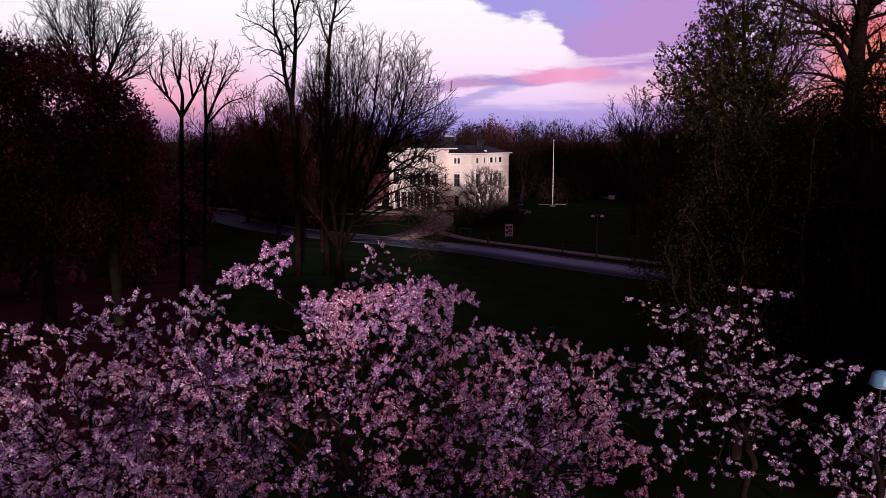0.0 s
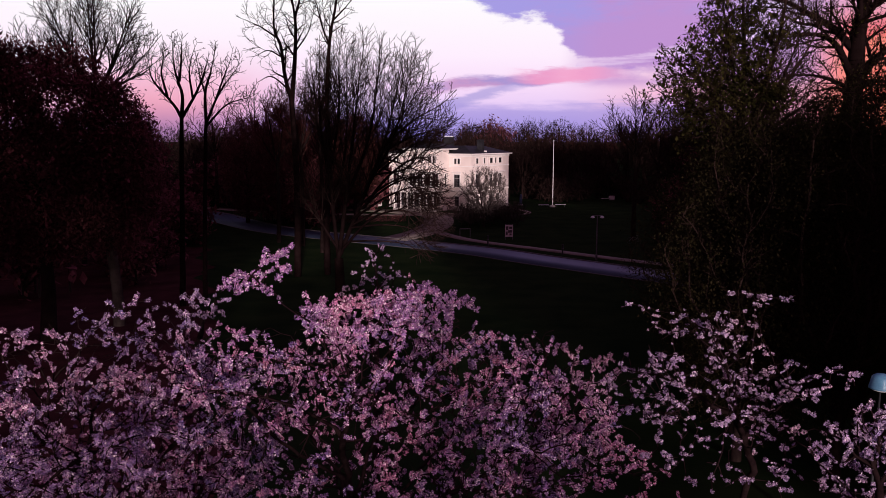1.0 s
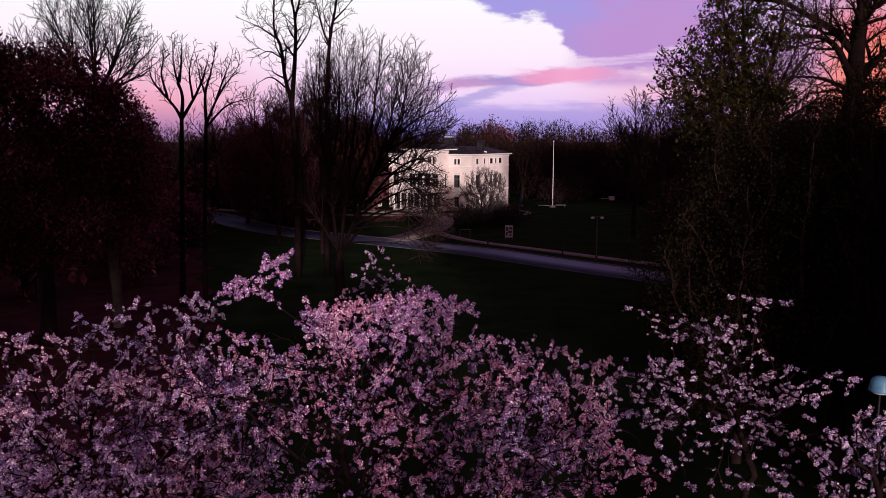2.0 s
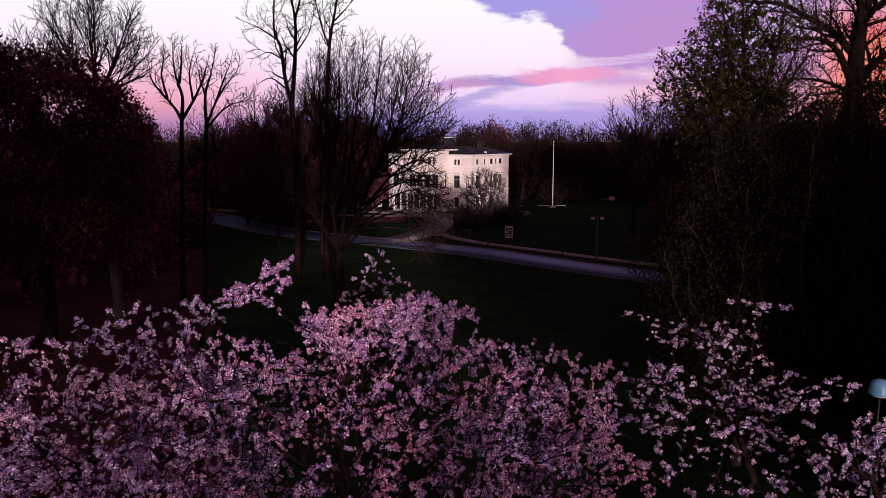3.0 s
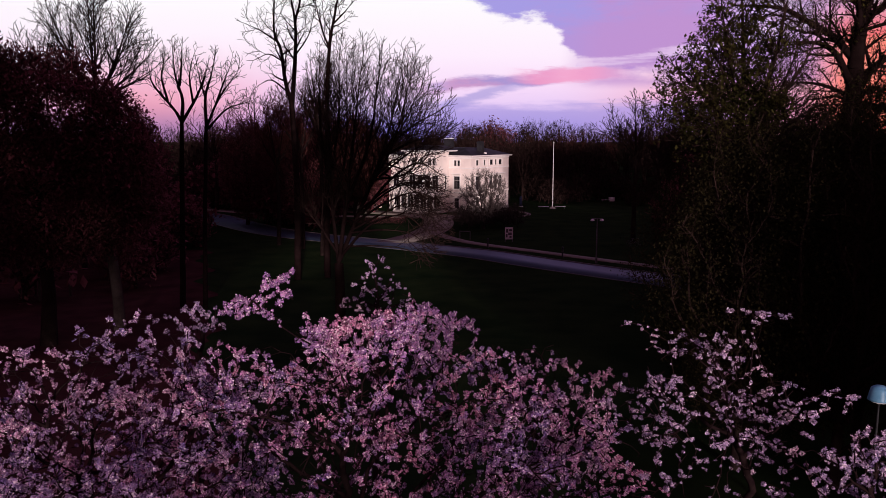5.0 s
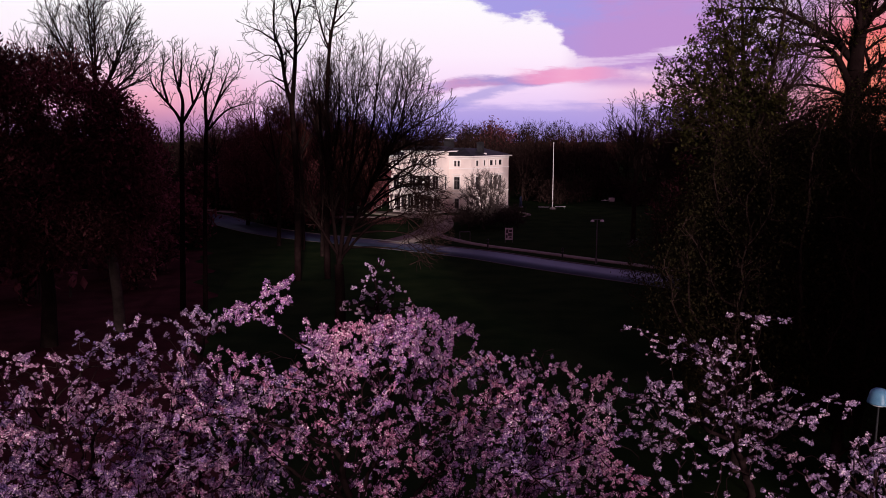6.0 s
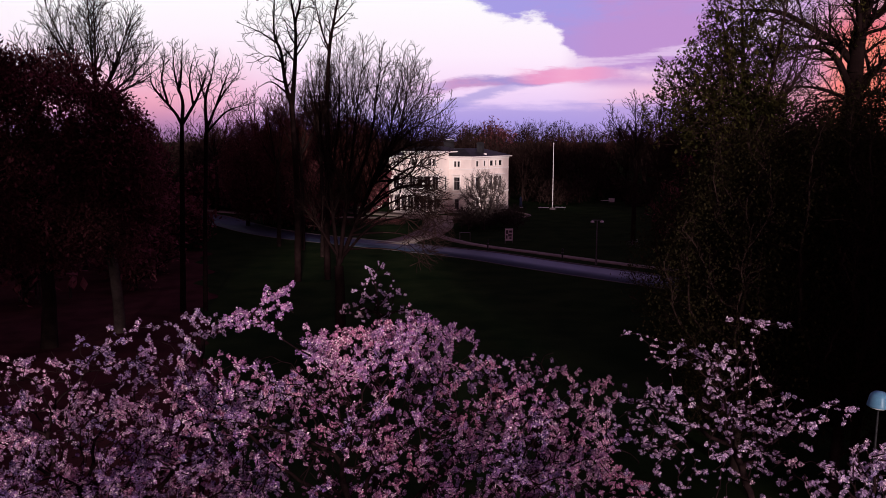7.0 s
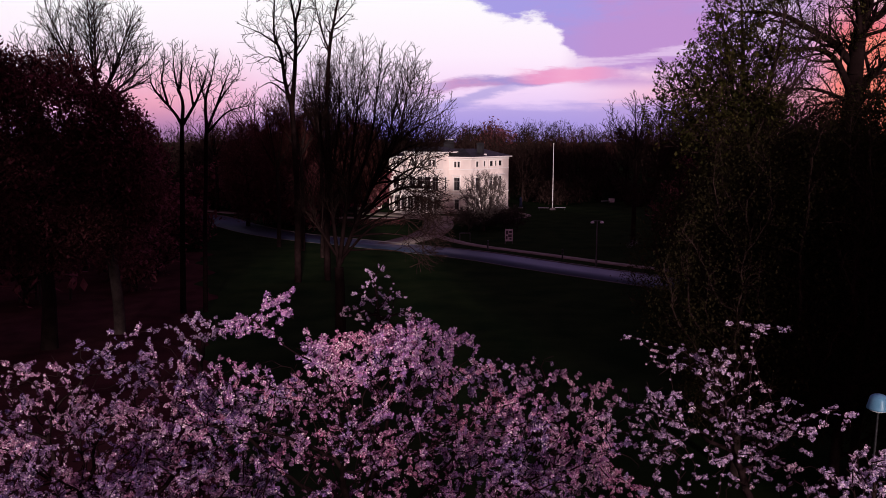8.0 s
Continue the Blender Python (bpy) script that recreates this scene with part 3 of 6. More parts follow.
def facade(name, length, z0, z1, holes, m, parent, thick=0.35, mat=None):
    """A wall along local x, its face at y 0, with openings (x0, x1, z0, z1) cut right through."""
    bm = B()
    xs = sorted({0.0, length, *[v for h in holes for v in h[:2]]})
    zs = sorted({z0, z1, *[v for h in holes for v in h[2:]]})
    inside = lambda x, z: any(h[0] < x < h[1] and h[2] < z < h[3] for h in holes)

    def quad(*ps):
        bm.faces.new([bm.verts.new(m @ Vector(p)) for p in ps])
    for xa, xb in zip(xs, xs[1:]):
        for za, zb in zip(zs, zs[1:]):
            if not inside((xa + xb) / 2, (za + zb) / 2):
                quad((xa, 0, za), (xb, 0, za), (xb, 0, zb), (xa, 0, zb))
                quad((xb, thick, za), (xa, thick, za), (xa, thick, zb), (xb, thick, zb))
    for xa, xb, za, zb in holes:
        quad((xa, 0, za), (xa, thick, za), (xb, thick, za), (xb, 0, za))
        quad((xa, 0, zb), (xb, 0, zb), (xb, thick, zb), (xa, thick, zb))
        quad((xa, 0, za), (xa, 0, zb), (xa, thick, zb), (xa, thick, za))
        quad((xb, 0, za), (xb, thick, za), (xb, thick, zb), (xb, 0, zb))
    bmesh.ops.remove_doubles(bm, verts=bm.verts, dist=0.001)
    return part(name, bm, mat or M_PLASTER, parent)


def window(m, hole, parent, hood=False, sill=True, bars=1):
    """A window set back in its opening: glass pane, dark frame with bars, stucco surround, sill and, on the main floor, a hood."""
    x0, x1, z0, z1 = hole
    pane = part("window", box(B(), x0 + 0.02, x1 - 0.02, 0.08, 0.10, z0 + 0.02, z1 - 0.02), M_GLASS, parent)
    pane.matrix_basis = m
    bm, t = B(), min(0.07, 0.09 * (x1 - x0))
    for a in ((x0, x0 + t, z0, z1), (x1 - t, x1, z0, z1), (x0 + t, x1 - t, z0, z0 + t), (x0 + t, x1 - t, z1 - t, z1)):
        box(bm, a[0], a[1], 0.045, 0.079, a[2], a[3])
    for i in range(bars):
        xc = x0 + (x1 - x0) * (i + 1) / (bars + 1)
        box(bm, xc - 0.025, xc + 0.025, 0.05, 0.078, z0 + t, z1 - t)
    if z1 - z0 > 1.2:
        zc = z0 + (z1 - z0) * 0.68
        box(bm, x0 + t, x1 - t, 0.052, 0.077, zc - 0.03, zc + 0.03)
    part("frame", bm, M_FRAME, pane)
    bm, s = B(), 0.14
    for a in ((x0 - s, x0 - 0.003, z0, z1 + s), (x1 + 0.003, x1 + s, z0, z1 + s), (x0 - 0.003, x1 + 0.003, z1 + 0.003, z1 + s)):
        box(bm, a[0], a[1], -0.05, 0.004, a[2], a[3])
    part("surround", bm, M_TRIM, pane)
    if sill:
        part("sill", box(B(), x0 - 0.2, x1 + 0.2, -0.13, 0.005, z0 - 0.12, z0 - 0.003, 0.01), M_TRIM, pane)
    if hood:
        bm = box(B(), x0 - 0.32, x1 + 0.32, -0.28, 0.005, z1 + 0.32, z1 + 0.46, 0.02)
        for xc in (x0 - 0.18, x1 + 0.08):
            box(bm, xc, xc + 0.1, -0.16, 0.004, z1 + 0.1, z1 + 0.318)
        part("hood", bm, M_TRIM, pane)


def band(x0, x1, m, parent, name, z, h, out):
    b = part(name, box(B(), x0, x1, -out, 0.006, z, z + h, 0.015), M_TRIM, parent)
    b.matrix_basis = m


EAVE = 8.95
# right end wall: local frame turned so that the wall runs along the depth of the house
ME = pose(0, 0, 0, 0, 0, 90)
END = 12.4
end_attic = [(x, x + w, 7.5, 8.4) for x, w in ((1.45, 0.8), (3.85, 0.6), (5.9, 1.05), (7.6, 0.6), (8.9, 1.05))]
end_main = [(1.3, 2.5, 3.75, 5.8), (5.75, 6.85, 3.75, 5.8), (7.3, 8.4, 3.75, 5.8), (8.85, 9.95, 3.75, 5.8)]
end_low = [(1.35, 2.5, 0.95, 2.45), (5.8, 6.9, 0.95, 2.45), (8.1, 9.2, 0.95, 2.45)]
facade("wall", END, 0, EAVE, end_attic + end_main + end_low, ME, VILLA)
for h in end_attic:
    window(ME, h, VILLA, sill=False, bars=0)
for i, h in enumerate(end_main):
    window(ME, h, VILLA, hood=i in (0,))
for h in end_low:
    window(ME, h, VILLA)
band(5.5, 10.3, ME, VILLA, "canopy", 6.05, 0.16, 0.55)
# front: two wings and the projecting middle
MF = pose(-4.2, 0, 0)
fr_attic = [(0.95, 1.4, 7.45, 8.35), (1.6, 2.05, 7.45, 8.35)]
fr_rest = [(0.9, 2.05, 3.75, 5.8), (1.05, 1.9, 0.65, 2.3)]
facade("wall", 4.2 - 0.003, 0, EAVE, fr_attic + fr_rest, MF, VILLA)
for h in fr_attic:
    window(MF, h, VILLA, sill=False, bars=0)
window(MF, fr_rest[0], VILLA, hood=True)
window(MF, fr_rest[1], VILLA)
ML = pose(-16.3, 0, 0)
facade("wall", 4.9 - 0.003, 0, EAVE, fr_attic + fr_rest, ML, VILLA)
for h in fr_attic:
    window(ML, h, VILLA, sill=False, bars=0)
window(ML, fr_rest[0], VILLA, hood=True)
window(ML, fr_rest[1], VILLA)
TOP = 9.75
MB = pose(-11.4, -2.0, 0)
mid_attic = [(x, x + 0.6, 7.6, 8.7) for x in (1.15, 2.85, 4.45, 5.35)]
mid_main = [(x, x + 1.1, 3.75, 5.95) for x in (0.8, 2.3, 3.8, 5.3)]
mid_low = [(0.5, 1.3, 0.95, 2.35), (1.75, 2.75, 0.35, 2.6), (3.1, 4.2, 0.35, 2.7), (4.55, 5.45, 0.35, 2.6), (5.95, 6.75, 0.95, 2.35)]
facade("wall", 7.2, 0, TOP, mid_attic + mid_main + mid_low, MB, VILLA)
for h in mid_attic:
    window(MB, h, VILLA, sill=False)
for h in mid_main:
    window(MB, h, VILLA, hood=True)
for i, h in enumerate(mid_low):
    if i == 2:
        d = part("door", box(B(), h[0] + 0.02, h[1] - 0.02, 0.16, 0.22, h[2], h[3] - 0.02, 0.01), M_DOOR, VILLA, "dark wooden entrance door")
        d.matrix_basis = MB
        part("door_handle", lathe(B(), [(0.02, 0), (0.035, 0.04), (0.02, 0.07)], 8, Matrix.Translation((h[1] - 0.2, 0.16, 1.35)) @ pose(0, 0, 0, 90)), M_STEEL, d)
    else:
        window(MB, h, VILLA, sill=i in (0, 4))
facade("wall", 2.0 - 0.004, 0, TOP, [(0.75, 1.25, 3.75, 5.9)], pose(-4.2, -2.0, 0, 0, 0, 90) @ Matrix.Translation((0.0, 0.003, 0)), VILLA)
window(pose(-4.2, -2.0, 0, 0, 0, 90), (0.75, 1.25, 3.75, 5.9), VILLA, bars=0)
facade("wall", 2.0 - 0.004, 0, TOP, [], pose(-11.4, -0.004, 0, 0, 0, -90), VILLA)
facade("wall", END - 0.36, 0, EAVE, [], pose(-16.3, END, 0, 0, 0, -90), VILLA)
facade("wall", 16.3, 0, EAVE, [], pose(0, END, 0, 0, 0, 180), VILLA)
part("inner_floor", box(B(), -15.9, -0.4, 0.4, END - 0.4, 3.2, 3.3), M_PLINTH, VILLA)
part("inner_floor", box(B(), -15.9, -0.4, 0.4, END - 0.4, 6.8, 6.9), M_PLINTH, VILLA)
for m, x0, x1, top in ((ME, 0.0, END, EAVE), (MF, 0.0, 4.19, EAVE), (ML, -0.0, 4.89, EAVE), (MB, -0.1, 7.3, TOP)):
    band(x0, x1, m, VILLA, "cornice", 7.05, 0.16, 0.09)
    band(x0, x1, m, VILLA, "cornice", 3.1, 0.2, 0.11)
    band(x0, x1, m, VILLA, "frieze", top - 0.32, 0.32, 0.12)
    b = part("plinth", box(B(), x0, x1, -0.08, 0.006, 0, 0.55, 0.015), M_PLINTH, VILLA)
    b.matrix_basis = m


def hip(name, x0, x1, y0, y1, z, over, rise, inset, parent, label=""):
    """A low hipped sheet-metal roof with a thick eaves board and standing seams."""
    bm = B()
    X0, X1, Y0, Y1 = x0 - over, x1 + over, y0 - over, y1 + over
    lo = [bm.verts.new(p) for p in ((X0, Y0, z + 0.2), (X1, Y0, z + 0.2), (X1, Y1, z + 0.2), (X0, Y1, z + 0.2))]
    hi = [bm.verts.new(p) for p in ((X0 + inset, Y0 + inset, z + rise), (X1 - inset, Y0 + inset, z + rise), (X1 - inset, Y1 - inset, z + rise), (X0 + inset, Y1 - inset, z + rise))]
    for i in range(4):
        j = (i + 1) % 4
        bm.faces.new((lo[i], lo[j], hi[j], hi[i]))
    bm.faces.new(hi)
    bm.faces.new(lo[::-1])
    r = part(name, bm, M_ROOF, parent, label)
    part("eaves", box(B(), X0 - 0.02, X1 + 0.02, Y0 - 0.02, Y1 + 0.02, z, z + 0.196, 0.03), M_TRIM, r, "white painted eaves board")
    n = int((X1 - X0) / 0.9)
    for i in range(1, n):
        x = X0 + (X1 - X0) * i / n
        if X0 + inset < x < X1 - inset:
            bm = B()
            vs = [bm.verts.new(p) for p in ((x - 0.02, Y0, z + 0.21), (x + 0.02, Y0, z + 0.21), (x + 0.02, Y0 + inset, z + rise + 0.01), (x - 0.02, Y0 + inset, z + rise + 0.01))]
            f = bm.faces.new(vs)
            g = bmesh.ops.extrude_face_region(bm, geom=[f])
            bmesh.ops.translate(bm, vec=(0, 0, 0.05), verts=[v for v in g["geom"] if isinstance(v, bmesh.types.BMVert)])
            part("seam", bm, M_ROOF, r)
    return r


roof = hip("roof", -16.3, 0, 0, END, EAVE, 0.45, 1.35, 3.6, VILLA, "low hipped dark metal roof")
hip("roof", -11.4, -4.2, -2.0, 3.0, TOP, 0.5, 0.95, 2.2, VILLA, "low hipped dark metal roof over the porch bay")


def chimney(x, y, z, w, h, parent, cap):
    bm = box(B(), x - w / 2, x + w / 2, y - w / 2, y + w / 2, z, z + h, 0.02)
    box(bm, x - w / 2 - 0.08, x + w / 2 + 0.08, y - w / 2 - 0.08, y + w / 2 + 0.08, z + h, z + h + 0.14, 0.02)
    c = part("chimney", bm, M_ROOF, parent, "dark sheet-clad chimney stack")
    part("chimney_cap", box(B(), x - w / 2 + 0.08, x + w / 2 - 0.08, y - w / 2 + 0.08, y + w / 2 - 0.08, z + h + 0.142, z + h + 0.26, 0.02), cap, c)


chimney(-1.4, 5.2, EAVE + 0.6, 0.9, 1.55, roof, M_ROOF)
chimney(-7.4, 5.0, EAVE + 0.8, 1.3, 1.9, roof, M_TRIM)
pipe = part("downpipe", lathe(B(), [(0.055, 0.05), (0.055, EAVE - 0.01)], 8, Matrix.Translation((0.07, 4.9, 0))), M_TRIM, VILLA, "white rainwater pipe")
part("vent", box(B(), -0.5, -0.1, 4.75, 5.05, EAVE + 0.22, EAVE + 0.62, 0.03), M_TRIM, roof, "small white roof vent")
# porch with columns and a balcony over it
porch = part("porch", box(B(), -12.3, -4.3, -4.4, -2.004, 0, 0.3, 0.02), M_PLINTH, VILLA, "stone porch platform")
part("porch_roof", box(B(), -12.4, -4.2, -4.5, -2.006, 2.95, 3.25, 0.03), M_TRIM, porch, "flat white porch roof")
for i in range(7):
    x = -12.1 + i * 1.27
    part("column", lathe(B(), [(0.17, 0.3), (0.17, 0.42), (0.12, 0.48), (0.11, 2.7), (0.16, 2.8), (0.17, 2.945)], 10, Matrix.Translation((x, -4.2, 0))), M_TRIM, porch, "slender white porch column")
# dark panes added to hide the lit wall and darken the porch's depth
for i in range(6):
    x = -12.1 + i * 1.27
    pane = part("veranda_pane", box(B(), x + 0.14, x + 1.13, -3.0, -2.97, 0.75, 2.9), M_GLASS, porch, "dark glazing added for the shade deep in the porch")
    bm = box(B(), x + 0.12, x + 1.15, -3.03, -2.94, 0.3, 0.748)
    for xb in (x + 0.12, x + 0.6, x + 1.08):
        box(bm, xb, xb + 0.07, -3.03, -3.002, 0.75, 2.9)
    part("frame", bm, M_FRAME, pane)
rail = part("balcony_rail", box(B(), -12.3, -4.3, -4.42, -4.34, 4.05, 4.12, 0.01), M_TRIM, porch, "white balcony railing")
for i in range(41):
    x = -12.25 + i * 0.198
    part("baluster", box(B(), x - 0.02, x + 0.02, -4.4, -4.36, 3.252, 4.048), M_TRIM, rail)
for i, (w, z) in enumerate(((3.2, 0.15), (3.8, 0.0))):
    part("step", box(B(), -8.2 - w / 2, -8.2 + w / 2, -4.4 - 0.35 * (i + 1), -4.403 - 0.35 * i, 0, z + 0.148, 0.01), M_PLINTH, porch)

# small white outbuilding beyond the villa
OUT = thing("outbuilding", pose(-16.1, 135.4, 0, 0, 0, -33), "low cream outbuilding with a flat dark roof", "house")
oh = [(0.7, 1.5, 0.9, 2.0), (2.1, 2.9, 0.9, 2.0)]
facade("wall", 4.0, 0, 2.8, oh, Matrix.Identity(4), OUT)
for h in oh:
    window(Matrix.Identity(4), h, OUT)
facade("wall", 4.0, 0, 2.8, [], pose(4.0, 0.003, 0, 0, 0, 90), OUT)
facade("wall", 4.0, 0, 2.8, [], pose(0, 4.0, 0, 0, 0, -90), OUT)
facade("wall", 4.0, 0, 2.8, [], pose(4.0, 4.0, 0, 0, 0, 180), OUT)
hip("roof", 0, 4, 0, 4, 2.8, 0.3, 0.9, 1.6, OUT)


# ---------------------------------------------------------------- park furniture
def flagpole(x, y):
    t = thing("flagpole", pose(x, y, 0), "tall white flagpole standing on a stone base in the lawn", "flagpole")
    part("pole", lathe(B(), [(0.075, 0.3), (0.06, 4), (0.045, 10.6), (0.04, 11.0)], 10), M_POLE_WHITE, t)
    part("finial", lathe(B(), [(0.02, 11.0), (0.10, 11.08), (0.11, 11.16), (0.05, 11.26), (0.01, 11.28)], 10), M_POLE_WHITE, t)
    part("base", lathe(B(), [(0.5, 0), (0.5, 0.2), (0.35, 0.32), (0.3, 0.36)], 12), M_PLINTH, t)
    part("cleat", box(B(), -0.04, 0.04, -0.2, -0.1, 1.3, 1.5, 0.01), M_STEEL, t)


flagpole(18.6, 134)


def bench(x, y, rz, label):
    t = thing("park_bench", pose(x, y, float(ground_z(x, y)), 0, 0, rz), label, "bench", "park benches")
    for i in range(4):
        part("slat", box(B(), -0.9, 0.9, -0.25 + i * 0.125, -0.15 + i * 0.125, 0.42, 0.46, 0.008), M_POLE_WHITE, t)
    for sx in (-0.7, 0.7):
        bm = box(B(), sx - 0.03, sx + 0.03, -0.25, 0.25, 0.36, 0.418)
        box(bm, sx - 0.03, sx + 0.03, -0.25, -0.19, 0, 0.358)
        box(bm, sx - 0.03, sx + 0.03, 0.19, 0.25, 0, 0.358)
        part("leg", bm, M_IRON, t)


bench(17.0, 133.2, -6, "low white backless slatted bench by the flagpole")
bench(19.9, 133.8, -6, "low white backless slatted bench by the flagpole")
bench(30.5, 148, 10, "low white backless slatted bench below the woods")


def utility_box(x, y, rz):
    t = thing("utility_box", pose(x, y, 0, 0, 0, rz), "small white steel box on the lawn below the woods", "utility box")
    b = part("cabinet", box(B(), -0.5, 0.5, -0.25, 0.25, 0.12, 0.72, 0.02), M_POLE_WHITE, t)
    part("lid", box(B(), -0.54, 0.54, -0.29, 0.29, 0.722, 0.78, 0.015), M_POLE_WHITE, b)
    part("foot", box(B(), -0.46, 0.46, -0.22, 0.22, 0, 0.118), M_PLINTH, t)


utility_box(31.9, 149.5, 8)


def double_lamp(x, y):
    t = thing("street_lamp", pose(x, y, float(ground_z(x, y))), "dark park lamp post with two small pale heads", "street lamp")
    part("post", lathe(B(), [(0.11, 0), (0.11, 0.5), (0.06, 0.6), (0.045, 4.2), (0.03, 4.3)], 10), M_STEEL, t)
    part("crossarm", box(B(), -0.5, 0.5, -0.03, 0.03, 4.25, 4.31, 0.01), M_STEEL, t)
    for sx in (-0.45, 0.45):
        h = part("lamp_head", lathe(B(), [(0.05, 4.25), (0.15, 4.2), (0.2, 4.1), (0.19, 4.08)], 12, Matrix.Translation((sx, 0, 0))), M_OPAL, t)
        part("lens", lathe(B(), [(0.15, 4.078), (0.12, 4.05), (0.05, 4.03)], 12, Matrix.Translation((sx, 0, 0))), M_OPAL, h)


double_lamp(14.7, 75.0)


def park_lamp(x, y, top):
    z = float(ground_z(x, y))
    h = top - z
    t = thing("park_lamp", pose(x, y, z, 0, 0.6, 0), "slim park lamp with a pale blue domed shade", "street lamp")
    part("post", lathe(B(), [(0.09, 0), (0.09, 0.7), (0.04, 0.8), (0.024, h - 0.5), (0.022, h - 0.28)], 12), M_IRON, t)
    part("shade", lathe(B(), [(0.26, h - 0.36), (0.255, h - 0.33), (0.21, h - 0.12), (0.19, h - 0.07), (0.12, h - 0.02), (0.03, h)], 40), M_SHADE, t, "pale blue enamelled dome shade").data.shade_smooth()
    part("lens", lathe(B(), [(0.2, h - 0.362), (0.19, h - 0.40), (0.10, h - 0.43)], 16), M_OPAL, t)


park_lamp(10.26, 18.0, 6.1)


def notice_board(x, y, rz):
    t = thing("notice_board", pose(x, y, 0, 0, 0, rz), "white upright notice board with dark printed panels on the lawn", "sign")
    for sx in (-0.42, 0.42):
        part("post", box(B(), sx - 0.04, sx + 0.04, -0.04, 0.04, 0, 1.75, 0.006), M_STEEL, t)
    p = part("panel", box(B(), -0.46, 0.46, -0.075, -0.043, 0.32, 1.72, 0.01), M_BOARD, t)
    for a in ((-0.36, -0.08, 1.1, 1.55), (0.0, 0.34, 1.25, 1.5), (-0.1, 0.32, 0.8, 1.12), (-0.36, -0.16, 0.55, 0.95), (0.05, 0.3, 0.5, 0.72)):
        part("print_block", box(B(), a[0], a[1], -0.081, -0.0755, a[2], a[3]), M_PRINT, p)


notice_board(7.6, 90.5, 3)


def bollard(x, y):
    t = thing("bollard", pose(x, y, 0), "short dark iron bollard beside the footpath", "bollard", "bollards")
    part("shaft", lathe(B(), [(0.12, 0), (0.12, 0.1), (0.085, 0.16), (0.075, 0.85), (0.1, 0.9), (0.1, 1.0), (0.05, 1.06)], 12), M_IRON, t)
    part("ring", lathe(B(), [(0.095, 0.62), (0.1, 0.65), (0.095, 0.68)], 12), M_STEEL, t)


bollard(12.0, 78.6)
bollard(4.9, 85.6)


def gate_frame(x, y, w, h, rz, label):
    t = thing("hoop_rail", pose(x, y, float(ground_z(x, y)), 0, 0, rz), label, "railing")
    for sx in (-w / 2, w / 2):
        part("upright", lathe(B(), [(0.035, 0), (0.035, h - 0.03)], 8, Matrix.Translation((sx, 0, 0))), M_STEEL, t)
    part("top_bar", box(B(), -w / 2 - 0.035, w / 2 + 0.035, -0.035, 0.035, h - 0.03, h + 0.04, 0.01), M_STEEL, t)


gate_frame(2.6, 92.6, 1.2, 1.0, 0, "grey steel hoop rail beside the footpath")


def bike_stand(x, y, rz):
    t = thing("bicycle", pose(x, y, float(ground_z(x, y)), 0, 8, rz), "old steel bicycle leaning on the lawn", "bicycle")
    for sx in (-0.52, 0.52):
        bm = B()
        n, k = 20, 5
        rings = [[bm.verts.new((sx + (0.33 + 0.02 * math.cos(6.283 * j / k)) * math.cos(6.283 * i / n), 0.02 * math.sin(6.283 * j / k), 0.35 + (0.33 + 0.02 * math.cos(6.283 * j / k)) * math.sin(6.283 * i / n))) for j in range(k)] for i in range(n)]
        for i in range(n):
            for j in range(k):
                bm.faces.new((rings[i][j], rings[(i + 1) % n][j], rings[(i + 1) % n][(j + 1) % k], rings[i][(j + 1) % k]))
        w = part("wheel", bm, M_IRON, t)
        bm = B()
        for i in range(8):
            lathe(bm, [(0.004, 0), (0.004, 0.32)], 4, Matrix.Translation((sx, 0, 0.35)) @ pose(0, 0, 0, 0, i * 45, 0))
        part("spokes", bm, M_STEEL, w)
    for a, b in (((-0.52, 0.35), (-0.12, 0.32)), ((-0.12, 0.32), (-0.22, 0.85)), ((-0.2, 0.75), (0.38, 0.8)), ((-0.12, 0.32), (0.38, 0.8)), ((0.52, 0.35), (0.36, 0.98)), ((-0.52, 0.35), (-0.2, 0.75))):
        d = Vector((b[0] - a[0], 0, b[1] - a[1]))
        part("frame_tube", lathe(B(), [(0.018, 0), (0.018, d.length)], 6, Matrix.Translation((a[0], 0, a[1])) @ d.to_track_quat("Z", "Y").to_matrix().to_4x4()), M_STEEL, t)
    part("saddle", box(B(), -0.34, -0.1, -0.07, 0.07, 0.85, 0.91, 0.02), M_IRON, t)
    part("handlebar", box(B(), 0.32, 0.38, -0.28, 0.28, 0.96, 1.0, 0.012), M_STEEL, t)


bike_stand(21.0, 86.5, 10)


def covered_post(x, y):
    t = thing("information_pillar", pose(x, y, 0), "narrow blue-grey pillar beside the villa wall", "pillar")
    part("shaft", lathe(B(), [(0.3, 0), (0.3, 0.15), (0.24, 0.2), (0.24, 1.6), (0.2, 1.8), (0.08, 1.9)], 10), M_BLUE_CLOTH, t)
    part("foot", box(B(), -0.38, 0.38, -0.38, 0.38, 0, 0.1, 0.01), M_PLINTH, t)


covered_post(13.6, 138)


